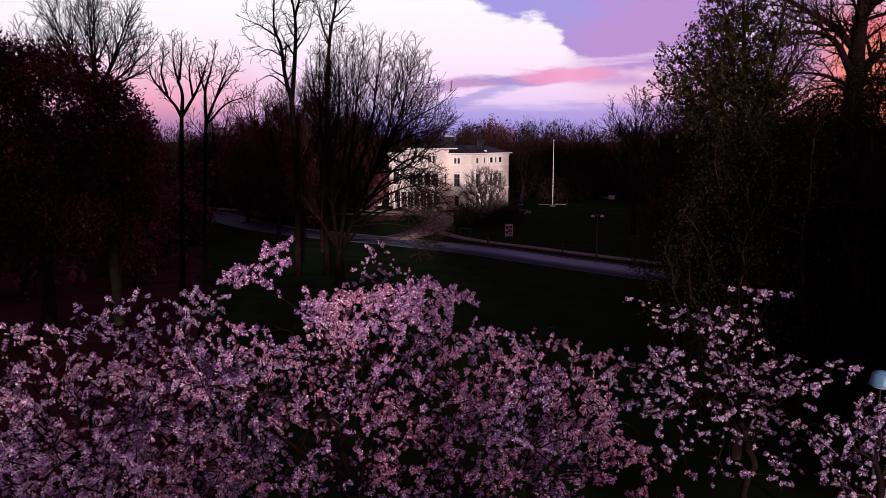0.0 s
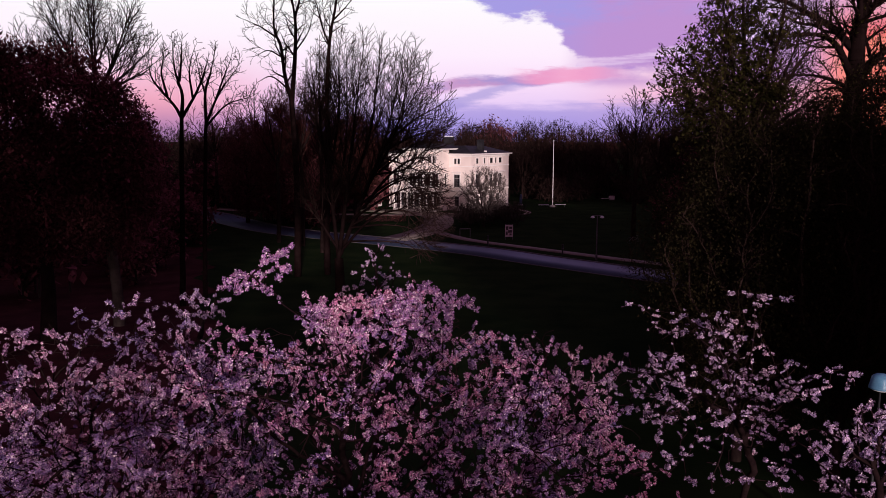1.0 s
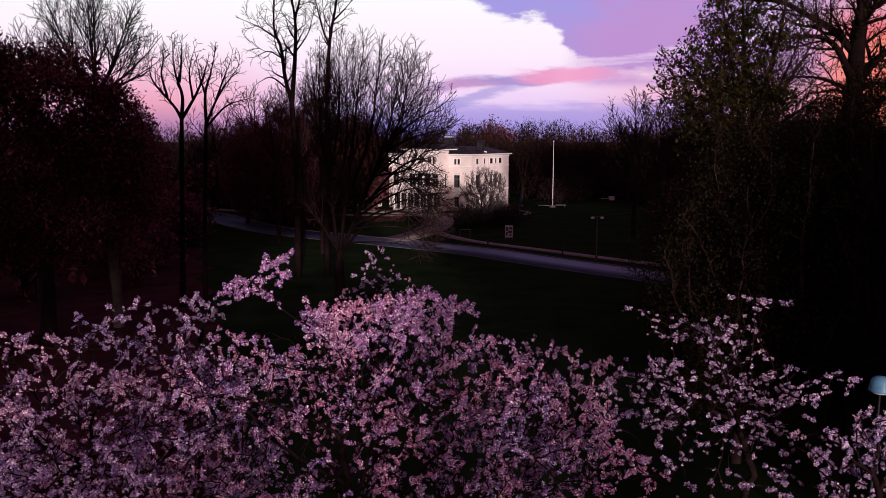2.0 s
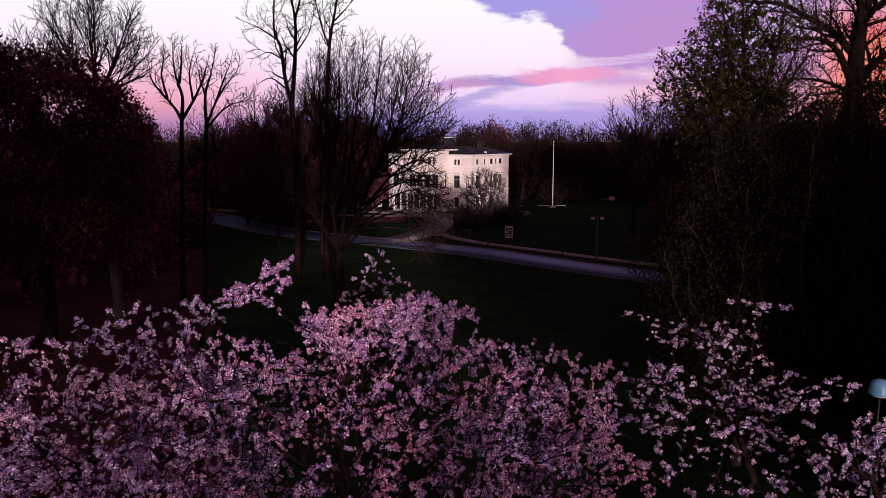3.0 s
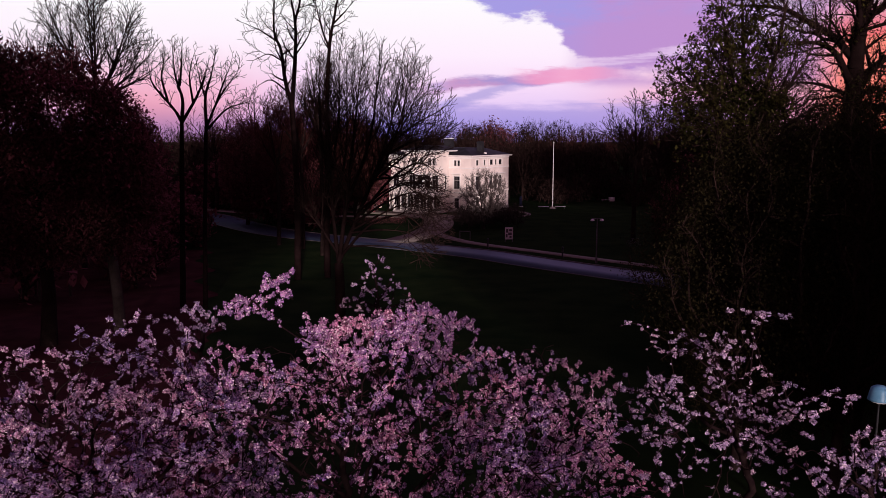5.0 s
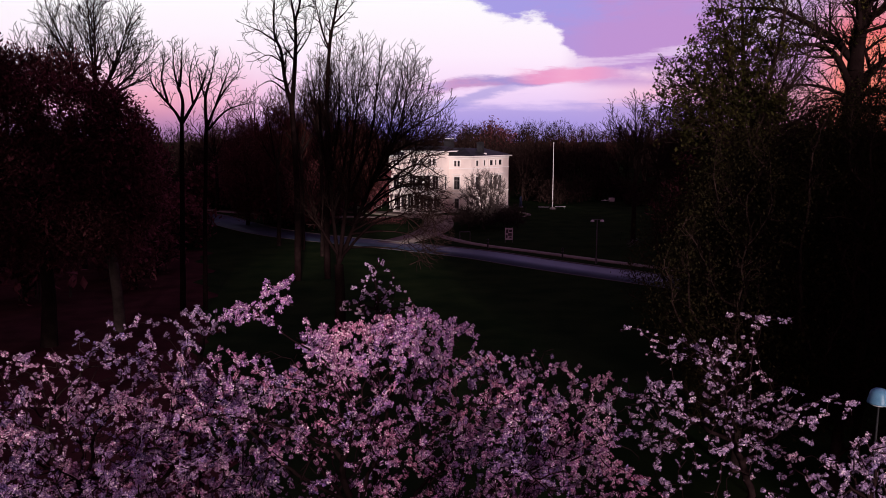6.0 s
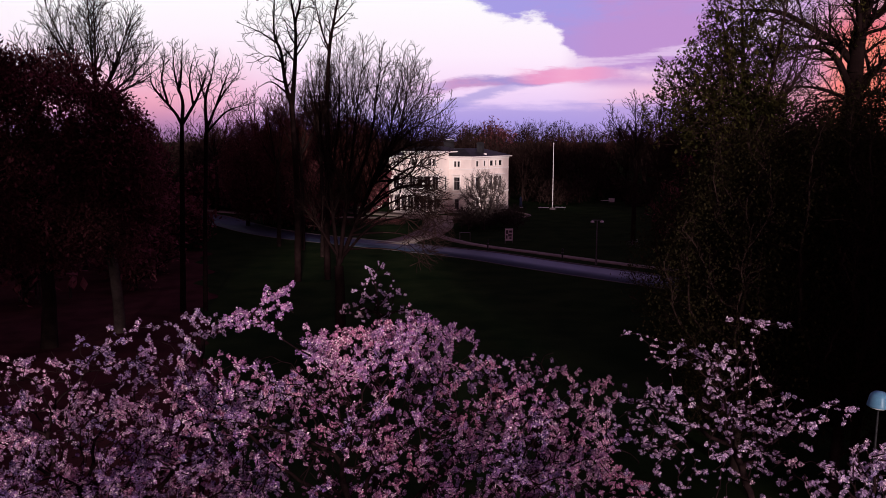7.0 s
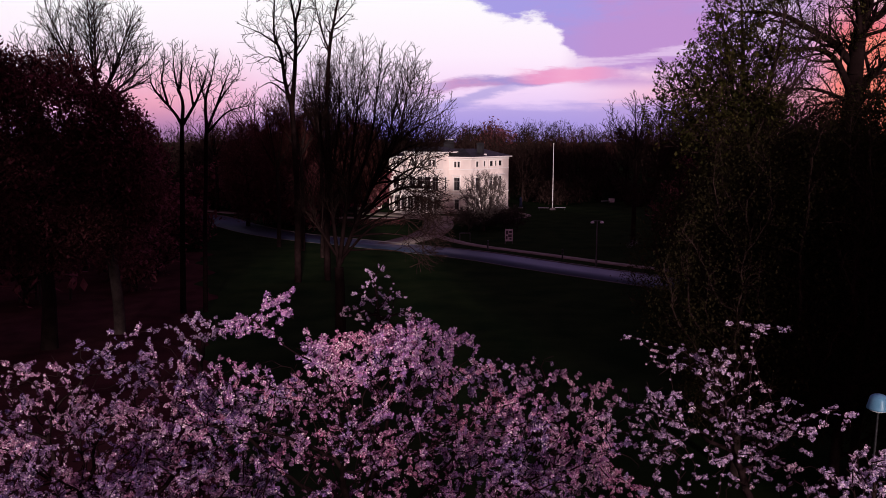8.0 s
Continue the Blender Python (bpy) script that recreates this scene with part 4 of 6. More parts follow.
def picket_rail(x, y, rz):
    t = thing("picket_rail", pose(x, y, 0, 0, 0, rz), "short grey wooden picket rail beside the park road", "fence")
    for i in range(9):
        part("picket", box(B(), -1.2 + i * 0.3 - 0.045, -1.2 + i * 0.3 + 0.045, -0.015, 0.015, 0.05, 1.0, 0.008), M_WOOD, t)
    for z in (0.25, 0.78):
        part("rail", box(B(), -1.3, 1.3, 0.016, 0.06, z, z + 0.08, 0.006), M_WOOD, t)
    for sx in (-1.28, 1.28):
        part("post", box(B(), sx - 0.05, sx + 0.05, 0.061, 0.16, 0, 1.08, 0.008), M_WOOD, t)


picket_rail(-24.3, 111.5, -12)


def hedge(x0, y0, x1, y1, h, w, seed):
    """A clipped hedge: leafy twigs packed in a rounded box along a line."""
    rng = np.random.default_rng(seed)
    L = math.hypot(x1 - x0, y1 - y0)
    t = thing("hedge", pose(x0, y0, 0, 0, 0, math.degrees(math.atan2(y1 - y0, x1 - x0))), "low dark clipped hedge beside the gravel lane", "hedge")
    n = int(L * 260)
    c = np.column_stack([rng.uniform(0, L, n), rng.uniform(-w / 2, w / 2, n), h * rng.uniform(0, 1, n) ** 0.6])
    c[:, 2] *= 1 - 0.25 * (np.abs(c[:, 1]) / (w / 2)) ** 3 + 0.08 * np.sin(c[:, 0] * 2.1)
    d = unit(rng.normal(size=(n, 3)) + np.array([0, 0, 0.6])) * 0.22
    part("twigs", np_mesh("twigs", *spikes(c - d * 0.5, d, np.full(n, 0.012)), M_TWIG), None, t)
    f = part("foliage", np_mesh("foliage", *leaves(rng, c, 0.07, 0.05), M_LEAF_DARK), None, t)
    tagged(f, kind="stuff")


hedge(-14.5, 107.5, -5.2, 110.5, 1.05, 0.8, 81)

# ---------------------------------------------------------------- trees of the park
Q = (0, 0, 0)
FINE = ((3.6, 2.8, 40, 0.10, 0.08), (3.4, 1.35, 38, 0.09, 0.10), (3.4, 0.65, 38, 0.06, 0.10))
limbed_tree("broad_tree", (-6.0, 45), [
    ([Q, (0.05, 0, 2.4), (0, 0, 4.6)], 0.34, 0.26, 1.0),
    ([(0, 0, 4.6), (-0.4, 0.5, 8.2), (-0.5, 1, 11.3), (-0.6, 1, 14.0)], 0.13, 0.035, 0.15),
    ([(-0.4, 0.6, 8.4), (-0.9, 0.2, 12.0), (-0.9, 0, 15.2)], 0.10, 0.03, 0.1),
    ([(-0.4, 0.9, 10.0), (0.1, 0.4, 13.0), (0.2, 0.2, 16.0)], 0.09, 0.03, 0.1),
    ([(0, 0, 4.6), (0.6, -0.5, 8.5), (1.1, -1, 12.0), (1.5, -1, 15.2)], 0.14, 0.035, 0.15),
    ([(0.1, 0, 4.9), (1.7, 0.5, 8.8), (2.8, 0.5, 11.7), (3.5, 0.5, 14.6)], 0.14, 0.035, 0.2),
    ([(1.4, 0.4, 8.0), (2.9, -1, 11.2), (4.6, -1.5, 14.0)], 0.09, 0.03, 0.15),
    ([(2.6, 0.5, 11.0), (4.2, 0.8, 12.4), (5.6, 1.0, 13.2)], 0.09, 0.035, 0.1),
    ([(2.7, -0.8, 10.8), (4.4, -0.4, 11.6), (5.9, 0, 12.0)], 0.08, 0.03, 0.1),
    ([(1.4, 0.3, 7.5), (3.0, -1, 9.4), (4.6, -1.5, 10.4), (5.9, -2, 9.8)], 0.09, 0.025, 0.35),
    ([(0.2, 0, 5.1), (2.0, -1, 7.0), (3.9, -1.5, 7.5), (5.3, -2, 6.5)], 0.085, 0.022, 0.35),
    ([(0, 0, 5.1), (-1.2, 0, 7.2), (-2.0, 0, 9.8)], 0.09, 0.03, 0.15),
    ([(1.7, 0.5, 8.8), (3.2, -0.4, 11.4), (4.1, -0.6, 14.6)], 0.10, 0.03, 0.15),
    ([(0.6, -0.4, 8.2), (2.0, -1.6, 11.6), (2.6, -2.0, 15.2)], 0.11, 0.03, 0.15),
    ([(2.4, 0.2, 9.6), (4.2, -1.0, 11.0), (5.5, -1.4, 11.6)], 0.07, 0.025, 0.15),
    ([(-0.3, 0.4, 7.5), (0.3, 1.8, 11.0), (0.4, 2.0, 14.8)], 0.11, 0.03, 0.15),
    ([(1.0, 0, 7.0), (2.8, -1.2, 8.2), (4.4, -1.6, 8.8), (5.8, -2, 8.4)], 0.075, 0.022, 0.3),
    ([(1.2, 0.2, 7.4), (3.0, 0.6, 8.8), (4.6, 0.8, 9.2), (5.9, 0.8, 8.6)], 0.075, 0.022, 0.3),
    ([(0.8, 0, 6.4), (2.6, -0.4, 6.6), (4.2, -0.6, 6.4), (5.2, -0.8, 5.6)], 0.07, 0.02, 0.35),
    ([(2.7, -0.8, 10.4), (4.2, -1.6, 9.9), (5.6, -2, 9.2)], 0.06, 0.02, 0.1),
    ([(0.9, 0, 6.6), (2.4, 0.4, 7.4), (4.0, 0.6, 8.0), (5.6, 0.6, 7.4)], 0.07, 0.02, 0.3),
    ([(1.4, -0.2, 7.8), (3.0, -1.6, 9.0), (4.4, -2.0, 9.4), (5.8, -2.2, 9.0)], 0.07, 0.02, 0.3),
    ([(0.5, 0, 5.6), (2.2, 0.2, 5.6), (3.8, 0.3, 5.4), (4.9, 0.2, 4.8)], 0.06, 0.018, 0.4),
    ([(2.6, 0, 9.8), (3.8, -0.4, 9.2), (5.0, -0.6, 8.2), (5.8, -0.6, 7.2)], 0.055, 0.018, 0.1),
    ([(2.0, 0.5, 9.4), (3.8, 0.5, 9.7), (4.9, 1, 10.7), (6.0, 1, 11.0)], 0.075, 0.025, 0.3)],
    [(2.1, 0, 12.9, 4.3, 3.6, 4.2), (-0.3, 0.3, 14.4, 1.4, 1.6, 2.4), (4.3, -0.8, 7.8, 2.1, 2.4, 3.3), (-0.5, 0, 9.8, 2.2, 2.2, 3.6)], FINE, 11,
    "broad bare park tree with a rounded crown of fine upward branches", bark=M_BARK_SHADED, tip=0.012)
SPARSE = ((2.0, 2.2, 48, 0.08, 0.12), (3.2, 1.15, 44, 0.05, 0.13), (3.8, 0.6, 42, 0.03, 0.13))
limbed_tree("tall_tree", (-12.3, 66), [
    ([Q, (0.1, 0, 4.2), (0.1, 0, 8.9), (-0.1, 0, 14.5)], 0.31, 0.22, 1.0),
    ([(-0.1, 0, 14.5), (-0.6, 0, 16.5), (-0.9, 0, 19.0), (-1.4, 0, 20.4), (-1.3, 0, 23.4)], 0.20, 0.05, 0.1),
    ([(-0.1, 0, 14.5), (0.2, 0.5, 19.0), (0.2, 0.5, 21.5), (-0.3, 0.5, 24.3)], 0.21, 0.05, 0.15),
    ([(0.2, 0.5, 21.3), (0.8, 0, 23.0), (1.0, 0, 24.8)], 0.10, 0.05, 0.1),
    ([(-1.1, 0, 19.6), (-2.3, -0.5, 20.4), (-3.2, -1.0, 20.8)], 0.08, 0.03, 0.1),
    ([(-0.8, 0, 18.1), (-2.0, 0.5, 18.7), (-3.0, 0.5, 18.3)], 0.07, 0.03, 0.2),
    ([(-0.4, 0, 15.6), (-1.8, 0.4, 16.6), (-3.0, 0.8, 16.2)], 0.08, 0.03, 0.2),
    ([(0.2, 0.4, 18.6), (1.3, 0, 20.0), (1.8, 0, 21.5)], 0.07, 0.03, 0.2)],
    [(-1.4, 0, 21.0, 2.5, 2.6, 4.6), (0.2, 0, 19.9, 1.8, 1.8, 5.6)], SPARSE, 12,
    "tall bare tree with two upright leaders and sparse branches", bark=M_BARK_SHADED, tip=0.016)
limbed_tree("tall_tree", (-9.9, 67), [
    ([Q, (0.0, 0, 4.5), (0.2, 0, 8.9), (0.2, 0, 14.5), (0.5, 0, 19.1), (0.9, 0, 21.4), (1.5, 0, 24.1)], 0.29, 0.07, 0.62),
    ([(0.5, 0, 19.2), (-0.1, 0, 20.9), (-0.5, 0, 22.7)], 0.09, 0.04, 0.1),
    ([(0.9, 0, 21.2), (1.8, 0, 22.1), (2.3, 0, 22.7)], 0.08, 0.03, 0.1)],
    [(0.8, 0, 21.2, 1.9, 1.8, 5.2)], SPARSE, 13, "tall bare tree with one straight trunk and few branches", bark=M_BARK_SHADED, tip=0.016)
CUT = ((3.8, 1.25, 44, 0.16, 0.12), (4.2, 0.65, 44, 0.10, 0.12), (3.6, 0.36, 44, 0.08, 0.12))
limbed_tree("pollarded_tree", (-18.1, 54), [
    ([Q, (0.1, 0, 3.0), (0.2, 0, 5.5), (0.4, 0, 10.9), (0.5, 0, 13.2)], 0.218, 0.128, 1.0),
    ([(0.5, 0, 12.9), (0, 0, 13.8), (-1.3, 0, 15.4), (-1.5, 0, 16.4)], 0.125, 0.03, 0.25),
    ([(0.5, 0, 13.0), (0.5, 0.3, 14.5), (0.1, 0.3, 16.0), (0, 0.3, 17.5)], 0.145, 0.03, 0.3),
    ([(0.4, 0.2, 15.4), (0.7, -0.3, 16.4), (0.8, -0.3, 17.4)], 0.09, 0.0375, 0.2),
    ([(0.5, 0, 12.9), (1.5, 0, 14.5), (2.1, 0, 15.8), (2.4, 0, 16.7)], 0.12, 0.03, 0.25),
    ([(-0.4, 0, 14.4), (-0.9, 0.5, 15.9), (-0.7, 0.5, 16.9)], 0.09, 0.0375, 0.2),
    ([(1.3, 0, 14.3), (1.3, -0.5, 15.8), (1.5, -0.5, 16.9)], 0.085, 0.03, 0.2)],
    [(0.4, 0, 15.2, 2.2, 1.8, 3.1)], CUT, 14, "bare tree with thick cut-back limbs reaching upward", bark=M_BARK_SHADED, tip=0.015, group="pollarded trees")
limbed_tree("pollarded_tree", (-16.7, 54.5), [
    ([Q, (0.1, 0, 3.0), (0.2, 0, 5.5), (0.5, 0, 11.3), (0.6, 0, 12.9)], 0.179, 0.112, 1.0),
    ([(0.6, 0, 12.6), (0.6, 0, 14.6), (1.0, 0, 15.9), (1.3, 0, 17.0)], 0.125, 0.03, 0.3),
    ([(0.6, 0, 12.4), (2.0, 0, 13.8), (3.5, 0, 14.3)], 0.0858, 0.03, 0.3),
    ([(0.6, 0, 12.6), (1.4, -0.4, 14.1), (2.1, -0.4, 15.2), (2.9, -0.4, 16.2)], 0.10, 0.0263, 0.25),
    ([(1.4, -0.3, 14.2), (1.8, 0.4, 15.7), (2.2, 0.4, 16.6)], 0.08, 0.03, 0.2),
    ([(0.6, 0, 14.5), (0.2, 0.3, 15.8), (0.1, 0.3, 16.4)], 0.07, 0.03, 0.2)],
    [(1.6, 0, 14.8, 2.2, 1.8, 2.9)], CUT, 15, "bare tree with thick cut-back limbs reaching upward", bark=M_BARK_SHADED, tip=0.015, group="pollarded trees")
limbed_tree("fan_tree", (-20.1, 48), [
    ([Q, (0, 0, 2.4), (-0.4, 0, 6.2), (-0.7, 0, 10.0), (-0.6, 0, 14.0)], 0.36, 0.24, 1.0)] + [
    ([(-0.6, 0, 13.4 + 0.1 * k), (-0.6 + 0.52 * (x + 0.6), y * 0.5, 14.1 + (z - 14.1) * 0.44), (x, y, z)], 0.11, 0.03, 0.15)
    for k, (x, y, z) in enumerate(((-4.5, 0, 16.9), (-3.5, 1.5, 18.2), (-2.4, -1.5, 19.1), (-1.2, 1, 19.9), (0, -1, 19.9), (1.1, 1.5, 19.0), (2.0, -1, 18.0), (2.6, 0, 16.6), (2.1, 1, 15.7), (-3.2, -1, 15.9)))],
    [(-1.0, 0, 17.1, 3.8, 3.0, 3.6)], FINE, 16, "large bare tree with a fan-shaped crown of fine branches", tip=0.013, bark=M_BARK_PALE)
tree("thicket_tree", (-22.5, 44), [Q, (0.2, 0, 3), (0.1, 0, 6), (0, 0, 8)],
     [(-0.6, 0, 10.6, 6.9, 4.0, 6.0), (-3.9, 0, 12.6, 4.4, 3.2, 4.6), (4.0, 0, 9.6, 2.9, 2.4, 4.6)], 18, "dense dark tree with a wide domed crown", count=1800, step=0.4, kill=0.6, trunk_r=0.36, tip=0.018, twigs=4, twig_len=0.6, twig_r=0.014,
     leaf=90000, leaf_size=0.125, leaf_spread=0.16, hollow=0.25, twig_mat=M_TWIG_RED, fill=True)
for x, y, sd, h in ((-30.4, 130, 22, 0.0), (-24.9, 128, 23, 0.9), (-37.5, 131, 24, -2.0)):
    far_bare = limbed_tree("bare_tree", (x, y), [([Q, (0.2, 0, 6.5), (0, 0, 12.0 + h)], 0.3, 0.18, 0.6)] + [
        ([(0, 0, 11.0 + h), (0.5 * dx, dy, 13.6 + h), (dx, dy * 1.5, 15.0 + dz + h)], 0.14, 0.04, 0.1) for dx, dy, dz in ((-3.4, 0, 1.0), (-1.8, 1.5, 3.2), (0.4, -1.5, 4.4), (2.2, 1, 3.0), (3.6, 0, 0.8))],
        [(0.1, 0, 15.6 + h, 4.4, 4, 4.8)], ((1.8, 3.0, 38, 0.08, 0.06), (2.2, 1.5, 38, 0.06, 0.08), (1.6, 0.8, 38, 0.05, 0.08)), sd,
        "far bare tree with a fine reddish crown", tip=0.03, twig_mat=M_TWIG_RED, group="far bare trees")
for x, y, w, top, sd, mat, label in ((-18.4, 88, 2.3, 17.2, 26, M_TWIG_RED, "bare tree with a low crown of fine reddish twigs"), (-15.2, 85, 2.4, 18.6, 27, M_TWIG_RED, "bare tree with a rounded crown of fine reddish twigs"),
                                     (-12.3, 80, 2.2, 20.6, 28, M_TWIG, "bare tree with a narrow crown of fine brown branches")):
    limbed_tree("bare_tree", (x, y), [([Q, (0.1, 0, 5.0), (0, 0, top - 8.0)], 0.26, 0.16, 0.7)] + [
        ([(0, 0, top - 8.5), (0.55 * dx * w, dy, top - 5.0 - dz), (dx * w, dy * 1.6, top - 1.6 - 2.2 * dz)], 0.10, 0.03, 0.1)
        for dx, dy, dz in ((-1.0, 0, 1.1), (-0.65, 0.9, 0.4), (-0.25, -0.9, 0.0), (0.2, 0.8, 0.1), (0.6, -0.7, 0.4), (1.0, 0.2, 1.0), (-0.8, -0.4, 1.6), (0.8, 0.5, 1.7))],
        [(0, 0, top - 4.6, w * 1.15, 2.6, 4.6)], ((2.8, 1.8, 44, 0.10, 0.10), (3.0, 0.95, 44, 0.06, 0.12), (2.4, 0.5, 44, 0.04, 0.12)), sd, label, tip=0.020, twig_mat=mat, group="bare trees")
limbed_tree("bare_tree", (21.8, 90), [([Q, (0, 0, 5), (0, 0, 10.5)], 0.3, 0.16, 0.7)] + [
    ([(0, 0, 9.6), (0.5 * dx, dy, 11.8), (dx, dy * 1.5, 13.2 + dz)], 0.11, 0.035, 0.1) for dx, dy, dz in ((-3.8, 0, -0.6), (-2.4, 1, 1.0), (-0.6, -1, 2.6), (1.2, 1, 2.4), (2.4, 0, 1.6))],
    [(-0.8, 0, 12.8, 3.9, 3.4, 4.2)], ((3.4, 2.3, 40, 0.09, 0.08), (3.2, 1.2, 40, 0.07, 0.10), (2.6, 0.6, 40, 0.05, 0.10)), 25,
    "bare tree at the edge of the woods", tip=0.02, group="bare trees")
LOOSE = ((4.5, 1.7, 48, 0.05, 0.13), (5.0, 0.85, 46, 0.02, 0.14), (5.0, 0.4, 46, 0.0, 0.14))
limbed_tree("great_tree", (15.7, 30), [
    ([Q, (-0.1, 0, 4.0), (-0.2, 0, 8.2), (-0.4, 0, 11.2), (-0.4, 0, 12.9), (-0.4, 0, 14.1), (-0.3, 0, 15.3), (-0.1, 0, 16.7), (-0.1, 0, 18.7)], 0.46, 0.18, 0.6),
    ([(-0.4, 0, 13.9), (-1.1, 0.3, 14.8), (-2.0, 0.5, 15.4), (-3.0, 0.6, 15.9), (-4.0, 0.6, 16.0)], 0.16, 0.05, 0.1),
    ([(-0.5, 0, 13.0), (-1.3, -0.4, 14.1), (-2.2, -0.7, 14.5), (-3.3, -0.9, 14.4)], 0.15, 0.04, 0.1),
    ([(-0.4, 0, 12.7), (0.2, 0, 13.6), (1.1, 0, 14.3)], 0.22, 0.09, 0.1),
    ([(-0.3, 0, 15.1), (0.6, 0.5, 15.9), (1.7, 0.8, 16.4)], 0.16, 0.06, 0.1),
    ([(-0.2, 0, 16.3), (-1.1, 0.6, 17.1), (-2.2, 1.0, 17.7)], 0.14, 0.05, 0.1),
    ([(-0.4, 0, 14.3), (-0.8, -0.8, 15.7), (-1.5, -1.2, 16.7)], 0.13, 0.05, 0.1),
    ([(-0.4, 0, 12.4), (0.4, 0.4, 12.9), (1.4, 0.6, 12.9)], 0.14, 0.05, 0.1),
    ([(-0.4, 0, 12.6), (-1.4, 0.5, 13.1), (-2.6, 0.7, 13.2)], 0.09, 0.03, 0.1),
    ([(-0.4, 0, 12.2), (-1.2, -0.5, 12.6), (-2.2, -0.8, 12.5)], 0.08, 0.03, 0.1),
    ([(-0.3, 0, 15.0), (0.4, -0.6, 15.2), (1.3, -0.9, 15.2)], 0.08, 0.03, 0.1),
    ([(-0.4, 0, 12.0), (0.5, 0.2, 12.3), (1.6, 0.2, 12.2)], 0.10, 0.03, 0.1)],
    [(-1.0, 0, 15.3, 3.6, 3.0, 3.0), (-0.1, 0, 18.1, 2.9, 2.6, 2.4)], LOOSE, 19,
    "huge old tree with a heavy dark trunk and spreading limbs", bark=M_BARK_SHADED, twig_mat=M_BARK_SHADED, tip=0.009, leaf=9000, leaf_size=0.05, leaf_spread=0.06, leaf_mat=M_LEAF_BUD)
limbed_tree("budding_tree", (10.7, 28), [
    ([Q, (0, 0, 3), (-0.1, 0, 7), (-0.2, 0, 10.6)], 0.26, 0.2, 1.0),
    ([(-0.2, 0, 10.4), (-0.7, 0, 13.3), (-1.1, 0, 15.2)], 0.10, 0.03, 0.1),
    ([(-0.2, 0, 10.4), (-0.2, 0.3, 13.9), (-0.4, 0.3, 16.2)], 0.11, 0.03, 0.1),
    ([(-0.2, 0, 10.4), (0.6, -0.3, 13.5), (1.0, -0.3, 15.8)], 0.10, 0.03, 0.1),
    ([(-0.2, 0, 10.4), (-1.3, 0.4, 12.3), (-2.4, 0.5, 13.4)], 0.09, 0.025, 0.1),
    ([(-0.2, 0, 10.4), (1.2, 0.5, 12.6), (1.8, 0.6, 14.1)], 0.09, 0.025, 0.1),
    ([(-0.4, 0, 11.8), (-1.2, -0.6, 13.2), (-1.7, -0.8, 14.1)], 0.08, 0.025, 0.1),
    ([(-0.2, 0, 10.4), (-1.3, -0.4, 12.0), (-2.3, -0.6, 12.9)], 0.08, 0.025, 0.1),
    ([(-0.2, 0, 10.2), (-1.4, 0.6, 11.4), (-2.7, 0.8, 12.2)], 0.08, 0.025, 0.1),
    ([(-0.1, 0, 9.2), (-1.3, 0.3, 10.2), (-2.6, 0.4, 11.1)], 0.08, 0.025, 0.1),
    ([(-0.1, 0, 9.4), (-1.1, -0.6, 10.5), (-2.3, -0.9, 11.3)], 0.08, 0.025, 0.1),
    ([(-0.1, 0, 9.6), (1.0, -0.5, 10.6), (2.2, -0.6, 11.4)], 0.08, 0.025, 0.1),
    ([(-0.2, 0, 10.2), (-1.2, -1.0, 11.2), (-2.4, -1.4, 11.9)], 0.08, 0.025, 0.1),
    ([(-0.2, 0, 10.2), (1.2, 0.6, 11.6), (2.4, 0.8, 12.6)], 0.08, 0.025, 0.1),
    ([(-0.2, 0, 10.2), (1.0, -0.6, 11.4), (2.1, -1.0, 12.2)], 0.08, 0.025, 0.1),
    ([(-0.2, 0, 10.6), (1.4, -0.2, 13.0), (2.2, -0.4, 14.8)], 0.08, 0.025, 0.1),
    ([(-0.2, 0, 10.2), (0.2, -0.8, 12.4), (0.5, -1.2, 14.6)], 0.08, 0.025, 0.1)],
    [(-0.4, 0, 12.1, 2.75, 2.2, 2.6), (0.4, 0, 15.6, 2.1, 2.2, 3.1)], ((5.0, 1.4, 46, 0.05, 0.11), (5.2, 0.75, 48, 0.0, 0.13), (4.6, 0.36, 46, 0.0, 0.14)), 20,
    "tree with small olive leaves just opening all over its crown", tip=0.008, leaf=15500, leaf_size=0.08, leaf_spread=0.08, leaf_mat=M_LEAF_BUD,
    leaf_where=lambda e: (e[:, 0] + 0.5 * np.sin(e[:, 2] * 3) < 0.7) | (e[:, 2] > 16.2))
for x, y, sd, w, zc, h in ((-27.0, 109, 61, 3.4, 7.7, 6.6), (-21.5, 107, 62, 3.6, 8.7, 7.6), (-16.6, 105, 63, 3.6, 9.1, 8.0), (-11.6, 104, 68, 3.3, 9.2, 5.6)):
    tree("bare_tree", (x, y), [Q, (0.1, 0, 1.2), (0, 0, 2.4), (0.1, 0, 3.6)], [(0, 0, zc, w, 3.0, h)], sd, "dark bare tree with a close crown of reddish twigs", count=900, step=0.5, kill=0.75, trunk_r=0.24, tip=0.03,
         lift=0.25, twigs=3, twig_len=0.9, twig_r=0.024, second=2, leaf=30000, leaf_size=0.12, leaf_spread=0.3, twig_mat=M_TWIG_RED, leaf_mat=M_TWIG_RED if x > -12 else M_LEAF_DARK, group="dense bare trees", fill=True)
